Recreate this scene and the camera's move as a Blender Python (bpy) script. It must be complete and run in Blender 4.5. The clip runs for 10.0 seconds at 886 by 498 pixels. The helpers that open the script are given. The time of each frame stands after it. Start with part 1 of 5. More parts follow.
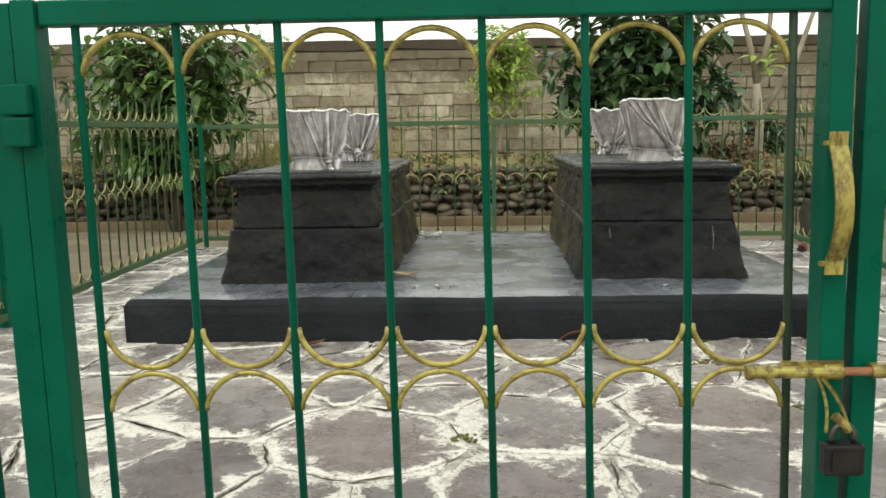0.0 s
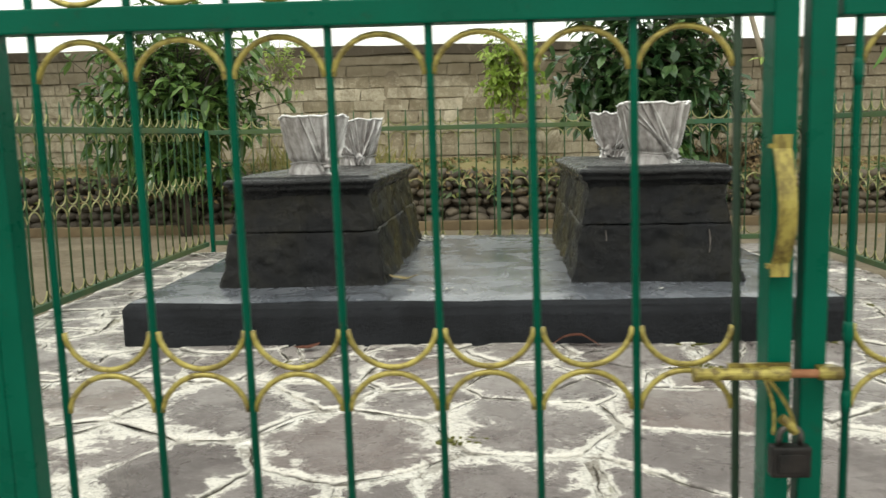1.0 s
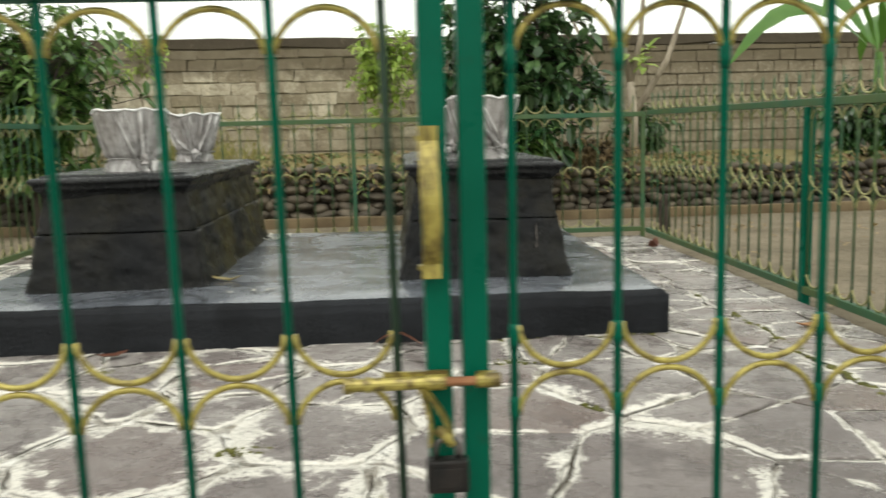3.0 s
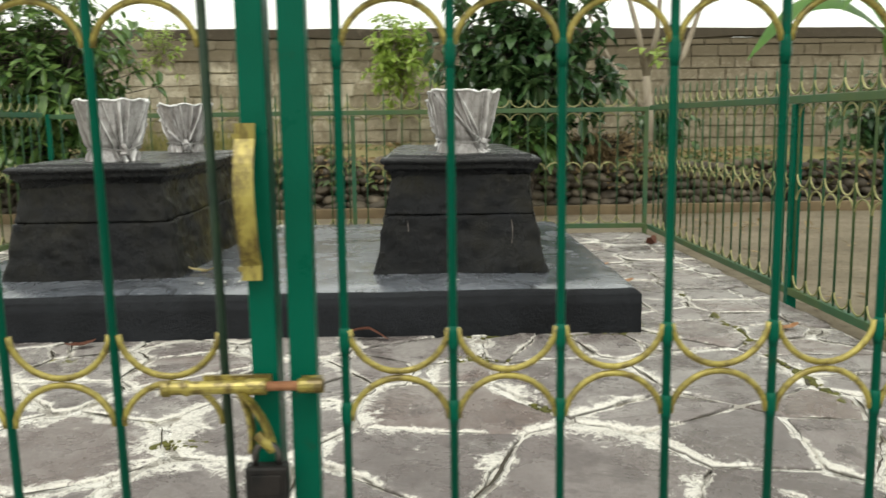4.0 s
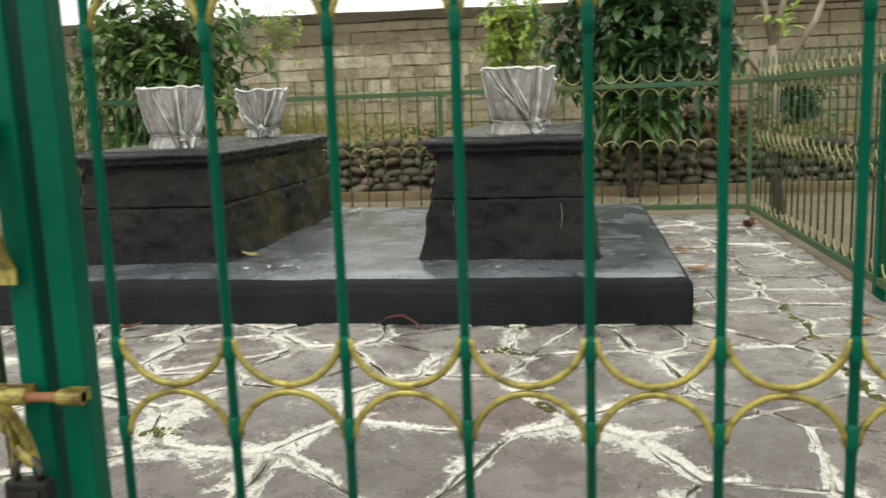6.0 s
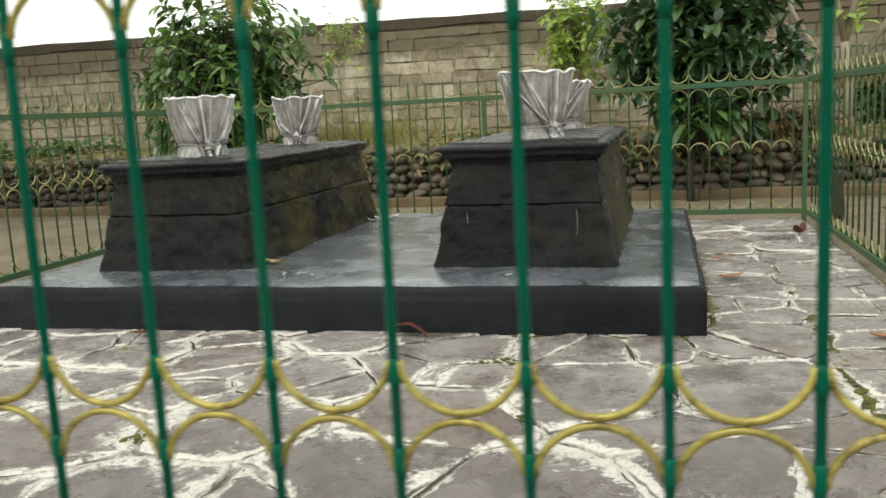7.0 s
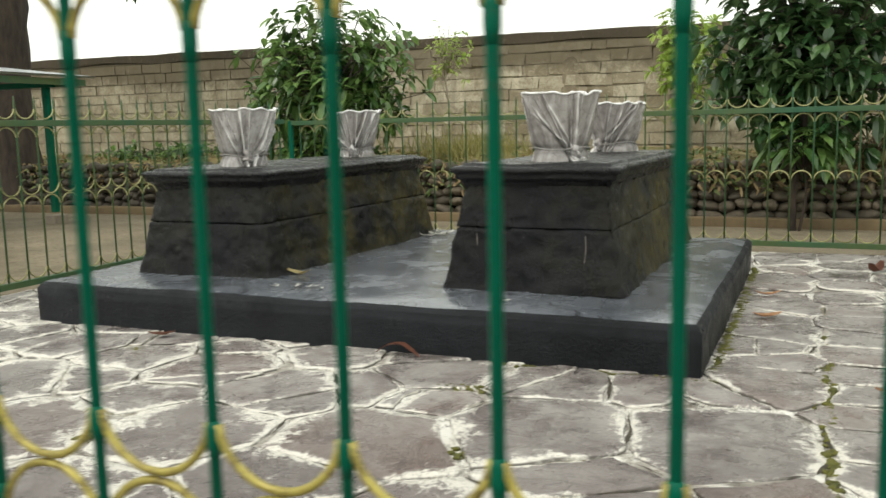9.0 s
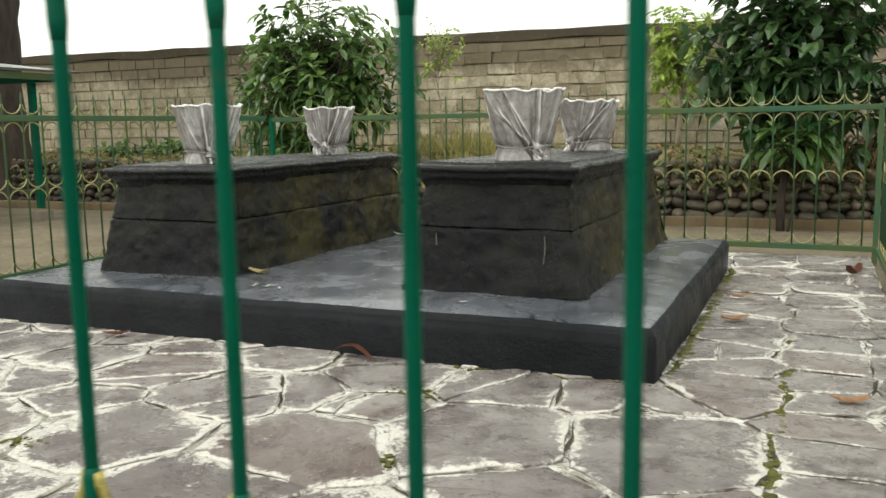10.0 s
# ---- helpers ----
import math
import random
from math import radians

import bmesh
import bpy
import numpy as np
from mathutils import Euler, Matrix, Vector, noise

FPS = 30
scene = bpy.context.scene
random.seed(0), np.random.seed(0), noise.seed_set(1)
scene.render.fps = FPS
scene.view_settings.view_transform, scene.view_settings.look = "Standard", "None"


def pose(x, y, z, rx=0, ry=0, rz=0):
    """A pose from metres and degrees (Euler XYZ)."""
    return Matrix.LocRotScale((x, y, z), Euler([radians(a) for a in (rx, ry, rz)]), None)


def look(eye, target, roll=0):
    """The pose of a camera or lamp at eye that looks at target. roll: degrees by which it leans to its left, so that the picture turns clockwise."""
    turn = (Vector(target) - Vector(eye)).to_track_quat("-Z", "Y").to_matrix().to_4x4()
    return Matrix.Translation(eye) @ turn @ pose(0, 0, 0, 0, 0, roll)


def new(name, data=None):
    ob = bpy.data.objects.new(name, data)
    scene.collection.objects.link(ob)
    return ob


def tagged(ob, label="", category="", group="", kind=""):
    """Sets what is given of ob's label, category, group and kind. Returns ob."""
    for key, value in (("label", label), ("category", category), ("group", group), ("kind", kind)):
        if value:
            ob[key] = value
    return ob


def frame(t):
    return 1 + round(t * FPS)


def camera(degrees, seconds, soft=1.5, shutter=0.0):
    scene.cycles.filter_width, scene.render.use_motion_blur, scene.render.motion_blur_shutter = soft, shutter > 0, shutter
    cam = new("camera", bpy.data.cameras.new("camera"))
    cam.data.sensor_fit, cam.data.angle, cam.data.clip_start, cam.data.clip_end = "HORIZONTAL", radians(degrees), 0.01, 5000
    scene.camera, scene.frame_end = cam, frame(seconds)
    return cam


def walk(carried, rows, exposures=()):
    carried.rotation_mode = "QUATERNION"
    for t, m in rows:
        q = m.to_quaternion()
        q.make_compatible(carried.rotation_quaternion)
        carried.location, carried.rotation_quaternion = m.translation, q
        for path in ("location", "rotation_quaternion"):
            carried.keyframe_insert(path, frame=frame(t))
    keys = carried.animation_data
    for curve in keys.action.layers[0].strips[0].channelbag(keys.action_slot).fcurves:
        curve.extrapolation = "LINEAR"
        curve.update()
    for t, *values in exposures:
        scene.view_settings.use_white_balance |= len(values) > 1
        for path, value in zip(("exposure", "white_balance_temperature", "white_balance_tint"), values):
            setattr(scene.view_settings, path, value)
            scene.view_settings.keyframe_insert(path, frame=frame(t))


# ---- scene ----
cam = camera(53.8, 10.0, shutter=0.9)
PATH = [
    (0, (-0.673, -1.214, 0.911), (-0.73, 0.767, 0.641), -1),
    (0.5, (-0.647, -1.22, 0.912), (-0.712, 0.761, 0.647), -1.2),
    (1, (-0.578, -1.224, 0.91), (-0.673, 0.756, 0.65), -1.3),
    (1.5, (-0.494, -1.237, 0.912), (-0.579, 0.744, 0.651), -1.3),
    (2, (-0.432, -1.223, 0.906), (-0.427, 0.76, 0.642), -1.4),
    (2.5, (-0.35, -1.179, 0.898), (-0.259, 0.801, 0.63), -1.1),
    (3, (-0.237, -1.123, 0.897), (-0.104, 0.853, 0.622), -1.4),
    (3.2, (-0.197, -1.114, 0.897), (-0.041, 0.86, 0.616), -1.4),
    (4.3, (0.106, -1.098, 0.901), (0.092, 0.881, 0.608), -0.6),
    (4.5, (0.152, -1.093, 0.899), (0.082, 0.884, 0.605), -0.6),
    (5, (0.27, -1.042, 0.889), (0.101, 0.928, 0.586), -0.7),
    (5.5, (0.361, -0.982, 0.893), (0.173, 0.982, 0.566), -1.3),
    (5.7, (0.393, -0.97, 0.899), (0.179, 0.989, 0.563), -1.8),
    (6.8, (0.699, -0.878, 0.896), (0.267, 1.049, 0.584), -2.6),
    (7, (0.753, -0.851, 0.892), (0.294, 1.07, 0.578), -3),
    (7.5, (0.869, -0.772, 0.894), (0.347, 1.133, 0.577), -1.6),
    (8, (0.998, -0.728, 0.905), (0.399, 1.156, 0.599), -2.1),
    (8.5, (1.166, -0.71, 0.919), (0.448, 1.133, 0.623), -0.7),
    (9, (1.271, -0.64, 0.903), (0.512, 1.19, 0.627), -1.3),
    (9.5, (1.35, -0.549, 0.893), (0.596, 1.283, 0.62), -0.7),
    (10, (1.42, -0.495, 0.898), (0.652, 1.33, 0.617), -1),
]
walk(cam, [(t, look(eye, target, roll)) for t, eye, target, roll in PATH], exposures=[(0.0, 0.18), (10.0, 0.18)])

# ---- world and light: bright overcast sky, faint soft sun ----
SUN_ELEVATION, SUN_ROTATION = 58.0, 200.0
world = bpy.data.worlds.new("overcast_sky")
scene.world = world
world.use_nodes = True
wn, wl = world.node_tree.nodes, world.node_tree.links
wn.clear()
sky = wn.new("ShaderNodeTexSky")
sky.sky_type, sky.sun_disc = "NISHITA", False
sky.sun_elevation, sky.sun_rotation = radians(SUN_ELEVATION), radians(SUN_ROTATION)
sky.air_density, sky.dust_density, sky.ozone_density = 1.0, 6.0, 0.5
cloud = wn.new("ShaderNodeMix")
cloud.data_type = "RGBA"
cloud.inputs["Factor"].default_value = 0.85
cloud.inputs["B"].default_value = (10.7, 11.0, 9.9, 1)
background = wn.new("ShaderNodeBackground")
background.inputs["Strength"].default_value = 0.13
wl.new(sky.outputs["Color"], cloud.inputs["A"])
wl.new(cloud.outputs["Result"], background.inputs["Color"])
wl.new(background.outputs["Background"], wn.new("ShaderNodeOutputWorld").inputs["Surface"])

sun = new("sun", bpy.data.lights.new("sun", "SUN"))
sun.data.energy, sun.data.angle, sun.data.color = 0.9, radians(25), (1.0, 0.96, 0.9)
sun.matrix_world = pose(0, 0, 20, 90 - SUN_ELEVATION, 0, 180 - SUN_ROTATION)


# ---- materials ----
class Nodes:
    """A material under construction: few words for the usual nodes."""

    def __init__(self, name, roughness=0.6, metallic=0.0, specular=0.5):
        self.material = bpy.data.materials.new(name)
        self.material.use_nodes = True
        self.tree = self.material.node_tree
        self.shader = self.tree.nodes["Principled BSDF"]
        self.put("Roughness", roughness)
        self.put("Metallic", metallic)
        self.put("Specular IOR Level", specular)
        self.coords = self.add("ShaderNodeTexCoord").outputs["Object"]

    def add(self, kind):
        return self.tree.nodes.new(kind)

    def link(self, a, b):
        self.tree.links.new(a, b)

    def feed(self, socket, value):
        if isinstance(value, (int, float)):
            socket.default_value = value
        elif isinstance(value, tuple):
            socket.default_value = (*value, 1) if len(value) == 3 else value
        else:
            self.link(value, socket)

    def put(self, name, value):
        self.feed(self.shader.inputs[name], value)

    def world_coords(self):
        self.coords = self.add("ShaderNodeNewGeometry").outputs["Position"]
        return self

    def noise(self, scale, detail=6, rough=0.6, distortion=0.0, stretch=None):
        n = self.add("ShaderNodeTexNoise")
        n.inputs["Scale"].default_value, n.inputs["Detail"].default_value = scale, detail
        n.inputs["Roughness"].default_value, n.inputs["Distortion"].default_value = rough, distortion
        vector = self.coords
        if stretch:
            m = self.add("ShaderNodeMapping")
            m.inputs["Scale"].default_value = stretch
            self.link(vector, m.inputs["Vector"])
            vector = m.outputs["Vector"]
        self.link(vector, n.inputs["Vector"])
        return n.outputs["Fac"]

    def ramp(self, value, low, high, a=0.0, b=1.0):
        n = self.add("ShaderNodeMapRange")
        self.link(value, n.inputs["Value"])
        for key, v in (("From Min", low), ("From Max", high), ("To Min", a), ("To Max", b)):
            n.inputs[key].default_value = v
        return n.outputs["Result"]

    def mix(self, factor, a, b, blend="MIX"):
        n = self.add("ShaderNodeMix")
        n.data_type, n.blend_type = "RGBA", blend
        self.feed(n.inputs["Factor"], factor)
        self.feed(n.inputs["A"], a)
        self.feed(n.inputs["B"], b)
        return n.outputs["Result"]

    def times(self, a, b, op="MULTIPLY"):
        n = self.add("ShaderNodeMath")
        n.operation = op
        self.feed(n.inputs[0], a)
        self.feed(n.inputs[1], b)
        return n.outputs[0]

    def veins(self, scale, width=0.012):
        """Thin wandering cracks, broken up by noise."""
        warp = self.add("ShaderNodeTexNoise")
        warp.inputs["Scale"].default_value, warp.inputs["Detail"].default_value = scale * 1.5, 6
        self.link(self.coords, warp.inputs["Vector"])
        push = self.add("ShaderNodeVectorMath")
        push.operation = "MULTIPLY_ADD"
        push.inputs[1].default_value = (0.16, 0.16, 0.16)
        self.link(warp.outputs["Color"], push.inputs[0])
        self.link(self.coords, push.inputs[2])
        cells = self.add("ShaderNodeTexVoronoi")
        cells.feature = "DISTANCE_TO_EDGE"
        cells.inputs["Scale"].default_value = scale
        self.link(push.outputs[0], cells.inputs["Vector"])
        line = self.ramp(cells.outputs["Distance"], 0.0, width, 1.0, 0.0)
        return self.times(line, self.ramp(self.noise(2.3, 3), 0.5, 0.58))

    def chance(self):
        return self.add("ShaderNodeObjectInfo").outputs["Random"]

    def island(self):
        return self.add("ShaderNodeNewGeometry").outputs["Random Per Island"]

    def height(self):
        n = self.add("ShaderNodeSeparateXYZ")
        self.link(self.coords, n.inputs[0])
        return n.outputs["Z"]

    def bump(self, value, strength=0.3, distance=0.01):
        n = self.add("ShaderNodeBump")
        n.inputs["Strength"].default_value, n.inputs["Distance"].default_value = strength, distance
        self.link(value, n.inputs["Height"])
        self.link(n.outputs["Normal"], self.shader.inputs["Normal"])


def paint_green():
    n = Nodes("green_gloss_paint", roughness=0.38, specular=0.1).world_coords()
    shade = n.mix(n.ramp(n.noise(3.5), 0.35, 0.7), (0.0, 0.072, 0.041), (0.0, 0.102, 0.06))
    moss = n.ramp(n.noise(0.9, 5, 0.6), 0.56, 0.7)
    shade = n.mix(n.times(moss, 0.22), shade, (0.05, 0.085, 0.018))
    grime = n.ramp(n.noise(22, 8, 0.7), 0.62, 0.74)
    shade = n.mix(n.times(grime, 0.55), shade, (0.02, 0.045, 0.025))
    chips = n.ramp(n.noise(60, 5, 0.7), 0.72, 0.76)
    rust = n.times(n.ramp(n.noise(5, 8, 0.75, 0.5), 0.6, 0.68), n.ramp(n.noise(40, 6, 0.7), 0.42, 0.55))
    shade = n.mix(n.times(rust, 0.55), shade, (0.06, 0.05, 0.026))
    n.put("Base Color", n.mix(n.times(chips, 0.7), shade, (0.07, 0.035, 0.02)))
    n.put("Roughness", n.ramp(n.noise(14), 0.3, 0.7, 0.22, 0.5))
    n.bump(n.mix(0.5, n.noise(45, 4), n.noise(160, 3)), 0.2, 0.003)
    return n.material


def paint_gold(name="gold_paint", wear=0.8, low=0.47, stretch=None):
    n = Nodes(name, roughness=0.4, metallic=0.3, specular=0.6).world_coords()
    shade = n.mix(n.ramp(n.noise(9), 0.35, 0.65), (0.24, 0.195, 0.035), (0.44, 0.37, 0.09))
    worn = n.ramp(n.noise(55, 7, 0.75, 0.0, stretch), low, low + 0.14)
    shade = n.mix(n.times(worn, wear), shade, (0.09, 0.06, 0.015))
    n.put("Base Color", shade)
    n.put("Roughness", n.ramp(n.noise(30), 0.3, 0.7, 0.25, 0.5))
    n.bump(n.noise(70, 4), 0.2, 0.002)
    return n.material


def painted_stone(name, moss=0.0, shine=(0.35, 0.6), light=1.0, gloss=0.5):
    n = Nodes(name, specular=gloss).world_coords()
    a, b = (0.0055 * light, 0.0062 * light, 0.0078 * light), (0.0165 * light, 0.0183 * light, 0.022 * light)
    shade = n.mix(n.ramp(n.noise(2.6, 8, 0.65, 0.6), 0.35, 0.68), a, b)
    dust = n.ramp(n.noise(17, 8, 0.7), 0.6, 0.75)
    shade = n.mix(n.times(dust, 0.15), shade, (0.05, 0.053, 0.058))
    if moss:
        spots = n.times(n.ramp(n.noise(2.7, 8, 0.7), 0.42, 0.58), n.ramp(n.noise(16, 8, 0.8), 0.3, 0.66))
        where = n.add("ShaderNodeSeparateXYZ")
        n.link(n.coords, where.inputs[0])
        spots = n.times(spots, n.ramp(where.outputs["Y"], 2.84, 3.5, 0.1, 1.0))
        shade = n.mix(n.times(spots, moss), shade, (0.1, 0.082, 0.018))
    flecks = n.ramp(n.noise(75, 3, 0.6), 0.75, 0.78)
    n.put("Base Color", n.mix(n.times(flecks, 0.5), shade, (0.32, 0.32, 0.3)))
    n.put("Roughness", n.ramp(n.noise(7, 8, 0.7, 0.6), 0.35, 0.65, *shine))
    rough = n.mix(0.45, n.noise(11, 9, 0.7, 0.4), n.noise(48, 7, 0.75))
    n.bump(rough, 1.0, 0.02)
    return n.material


def skylit_worn_top():
    n = Nodes("skylit_worn_damp_paint", specular=0.85).world_coords()
    # base colour lightened and blued to stand for sky on the flat top
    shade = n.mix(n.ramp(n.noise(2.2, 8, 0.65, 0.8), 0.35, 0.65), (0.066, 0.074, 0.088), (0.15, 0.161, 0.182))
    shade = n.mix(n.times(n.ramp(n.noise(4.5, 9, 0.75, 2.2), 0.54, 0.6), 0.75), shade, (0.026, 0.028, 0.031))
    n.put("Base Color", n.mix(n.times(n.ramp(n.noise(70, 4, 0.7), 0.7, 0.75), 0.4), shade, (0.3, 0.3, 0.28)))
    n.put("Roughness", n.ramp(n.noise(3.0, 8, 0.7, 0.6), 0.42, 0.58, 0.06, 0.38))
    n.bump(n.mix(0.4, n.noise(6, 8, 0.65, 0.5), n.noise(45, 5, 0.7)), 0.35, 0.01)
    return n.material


def flag_stone():
    n = Nodes("flagstone", specular=0.75).world_coords()
    base = n.mix(n.chance(), (0.098, 0.079, 0.076), (0.205, 0.172, 0.163))
    pick = n.times(n.times(n.chance(), 7.31), 1.0, "MODULO")
    base = n.mix(n.ramp(pick, 0.72, 0.95, 0.0, 0.55), base, (0.2, 0.132, 0.105))
    place = n.add("ShaderNodeSeparateXYZ")
    n.link(n.coords, place.inputs[0])
    # lime wash, with sky glare painted in, more of it towards the shelter's side
    washed = n.ramp(place.outputs["X"], -1.0, 0.8, 0.95, 0.35)
    wash = n.times(n.ramp(n.noise(2.3, 10, 0.72, 0.4), 0.54, 0.6), n.ramp(n.noise(17, 10, 0.8, 0.5), 0.36, 0.56))
    washed = n.times(washed, n.ramp(place.outputs["Y"], 0.9, 1.5, 0.45, 1.0))
    base = n.mix(n.times(wash, washed), base, (0.46, 0.435, 0.405))
    # soft sheen of the stones, put into the base colour
    sheen_film = n.ramp(n.noise(5.2, 10, 0.74, 0.5), 0.44, 0.62)
    base = n.mix(n.times(sheen_film, n.ramp(place.outputs["X"], -0.8, 0.9, 0.5, 0.32)), base, (0.3, 0.268, 0.256))
    # noisy paler patches, stronger towards the plinth
    paler_by_plinth = n.times(n.ramp(place.outputs["Y"], 1.25, 1.95, 0.05, 0.78), n.ramp(n.noise(4.1, 10, 0.76, 0.6), 0.4, 0.56))
    base = n.mix(paler_by_plinth, base, (0.38, 0.355, 0.335))
    damp = n.ramp(n.noise(3.1, 10, 0.7, 0.3), 0.55, 0.59)
    base = n.mix(n.times(damp, 0.55), base, (0.08, 0.062, 0.059))
    base = n.mix(n.times(n.ramp(n.noise(75, 8, 0.8), 0.48, 0.66), 0.6), base, (0.06, 0.049, 0.045))
    base = n.mix(n.times(n.ramp(n.noise(38, 10, 0.85, 0.8), 0.64, 0.68), 0.6), base, (0.52, 0.5, 0.46))
    rim = n.add("ShaderNodeAttribute")
    rim.attribute_name = "rim"
    smear = n.times(n.times(n.noise(21, 12, 0.82, 1.0), 0.85), n.times(n.noise(2.5, 7, 0.7, 0.4), 1.3), "ADD")
    smear = n.times(smear, n.times(rim.outputs["Fac"], 0.27), "ADD")
    smear = n.times(smear, n.ramp(place.outputs["X"], -1.0, 1.2, 0.08, -0.025), "ADD")
    lime = n.times(n.ramp(smear, 1.26, 1.32), n.ramp(n.noise(85, 6, 0.75), 0.36, 0.48, 0.3, 1.0))
    base = n.mix(n.times(lime, 0.92), base, (0.76, 0.73, 0.66))
    soil = n.times(n.ramp(rim.outputs["Fac"], 0.93, 1.0), n.ramp(n.noise(4.3, 6, 0.7), 0.44, 0.52))
    base = n.mix(n.times(soil, 0.85), base, (0.045, 0.036, 0.026))
    base = n.mix(n.times(n.veins(2.6, 0.01), 0.6), base, (0.05, 0.04, 0.03))
    n.put("Base Color", base)
    n.put("Roughness", n.ramp(n.noise(3.4, 9, 0.7, 0.3), 0.42, 0.56, 0.1, 0.46))
    n.bump(n.mix(0.5, n.noise(8, 9, 0.7), n.noise(60, 8, 0.8)), 0.85, 0.012)
    return n.material


def lime_mortar():
    n = Nodes("white_lime_mortar", specular=0.5).world_coords()
    base = n.mix(n.ramp(n.noise(9, 8, 0.7), 0.35, 0.65), (0.76, 0.73, 0.66), (0.93, 0.91, 0.86))
    base = n.mix(n.times(n.ramp(n.noise(26, 10, 0.82, 1.4), 0.53, 0.57), 0.85), base, (0.11, 0.085, 0.055))
    base = n.mix(n.times(n.ramp(n.noise(2.1, 7, 0.7, 0.6), 0.57, 0.63), 0.75), base, (0.13, 0.12, 0.03))
    base = n.mix(n.times(n.ramp(n.noise(2.9, 8, 0.72, 0.5), 0.5, 0.56), 0.7), base, (0.2, 0.168, 0.13))
    base = n.mix(n.times(n.veins(9.0, 0.05), 0.9), base, (0.06, 0.05, 0.03))
    n.put("Base Color", base)
    n.put("Roughness", 0.6)
    n.bump(n.mix(0.5, n.noise(18, 8, 0.7), n.noise(80, 5, 0.7)), 1.0, 0.025)
    return n.material


def earth(name, a, b, c, scale=1.0):
    n = Nodes(name, roughness=0.85, specular=0.3).world_coords()
    base = n.mix(n.ramp(n.noise(0.8 * scale, 8, 0.65), 0.35, 0.65), a, b)
    base = n.mix(n.ramp(n.noise(11 * scale, 8, 0.75), 0.52, 0.66), base, c)
    n.put("Base Color", base)
    n.bump(n.mix(0.5, n.noise(14 * scale, 8, 0.7), n.noise(70 * scale, 5, 0.7)), 0.7, 0.03)
    return n.material


def block_wall(name, a, b, dark):
    n = Nodes(name, roughness=0.88, specular=0.25).world_coords()
    base = n.mix(n.chance(), a, b)
    base = n.mix(n.times(n.ramp(n.noise(0.55, 8, 0.7, 1.0), 0.46, 0.62), 0.55), base, dark)
    base = n.mix(n.times(n.ramp(n.noise(3.5, 9, 0.75, 0.8), 0.5, 0.62), 0.5), base, dark)
    place = n.add("ShaderNodeSeparateXYZ")
    n.link(n.coords, place.inputs[0])
    east = n.times(n.ramp(place.outputs["X"], 1.2, 4.0), n.ramp(n.noise(1.2, 8, 0.7), 0.25, 0.5))
    base = n.mix(n.times(east, 0.85), base, (0.185, 0.155, 0.105))
    base = n.mix(n.times(n.ramp(n.noise(5.5, 9, 0.8, 1.5), 0.54, 0.6), 0.3), base, b)
    streak = n.ramp(n.noise(2.6, 9, 0.75, 0.4, (1, 1, 0.14)), 0.52, 0.64)
    base = n.mix(n.times(streak, 0.5), base, tuple(0.75 * v for v in dark))
    base = n.mix(n.times(n.ramp(n.noise(9, 10, 0.8, 1.2), 0.53, 0.6), 0.55), base, tuple(1.15 * v for v in dark))
    base = n.mix(n.times(n.ramp(n.noise(14, 9, 0.8, 0.8), 0.56, 0.62), 0.5), base, (0.6, 0.55, 0.44))
    base = n.mix(n.times(n.ramp(n.noise(2.4, 10, 0.78, 1.0), 0.53, 0.58), 0.6), base, dark)
    grown = n.times(place.outputs["Z"], n.times(n.noise(1.3, 9, 0.75, 0.8), 0.95), "ADD")
    base = n.mix(n.times(n.ramp(grown, 2.1, 2.32), 0.85), base, tuple(0.72 * v for v in dark))
    patch = n.ramp(n.noise(0.8, 9, 0.72, 0.6), 0.56, 0.62)
    base = n.mix(n.times(patch, 0.5), base, (0.27, 0.235, 0.17))
    n.put("Base Color", base)
    n.bump(n.mix(0.5, n.noise(10, 8, 0.7), n.noise(55, 5, 0.7)), 0.8, 0.02)
    return n.material


def leaf(name, a, b, gloss=0.35, thin=0.25, shine=0.5):
    n = Nodes(name, roughness=gloss, specular=shine).world_coords()
    base = n.mix(n.island(), a, b)
    n.put("Base Color", n.mix(n.ramp(n.noise(4), 0.35, 0.7), base, a))
    n.put("Transmission Weight", 0.0)
    through_light = n.add("ShaderNodeBsdfTranslucent")
    n.link(base, through_light.inputs["Color"])
    both = n.add("ShaderNodeMixShader")
    both.inputs["Fac"].default_value = thin
    n.link(n.shader.outputs[0], both.inputs[1])
    n.link(through_light.outputs[0], both.inputs[2])
    n.link(both.outputs[0], n.tree.nodes["Material Output"].inputs["Surface"])
    return n.material


def plain(name, a, b, scale=8, roughness=0.7, metallic=0.0, bump=0.3, stretch=None, pieces=False):
    n = Nodes(name, roughness=roughness, metallic=metallic).world_coords()
    base = n.mix(n.ramp(n.noise(scale, 8, 0.65, 0.3, stretch), 0.35, 0.65), a, b)
    if pieces:
        base = n.mix(n.times(n.chance(), 0.8), base, tuple(0.4 * v for v in a))
    n.put("Base Color", base)
    n.bump(n.noise(scale * 5, 7, 0.7, 0, stretch), bump, 0.01)
    return n.material


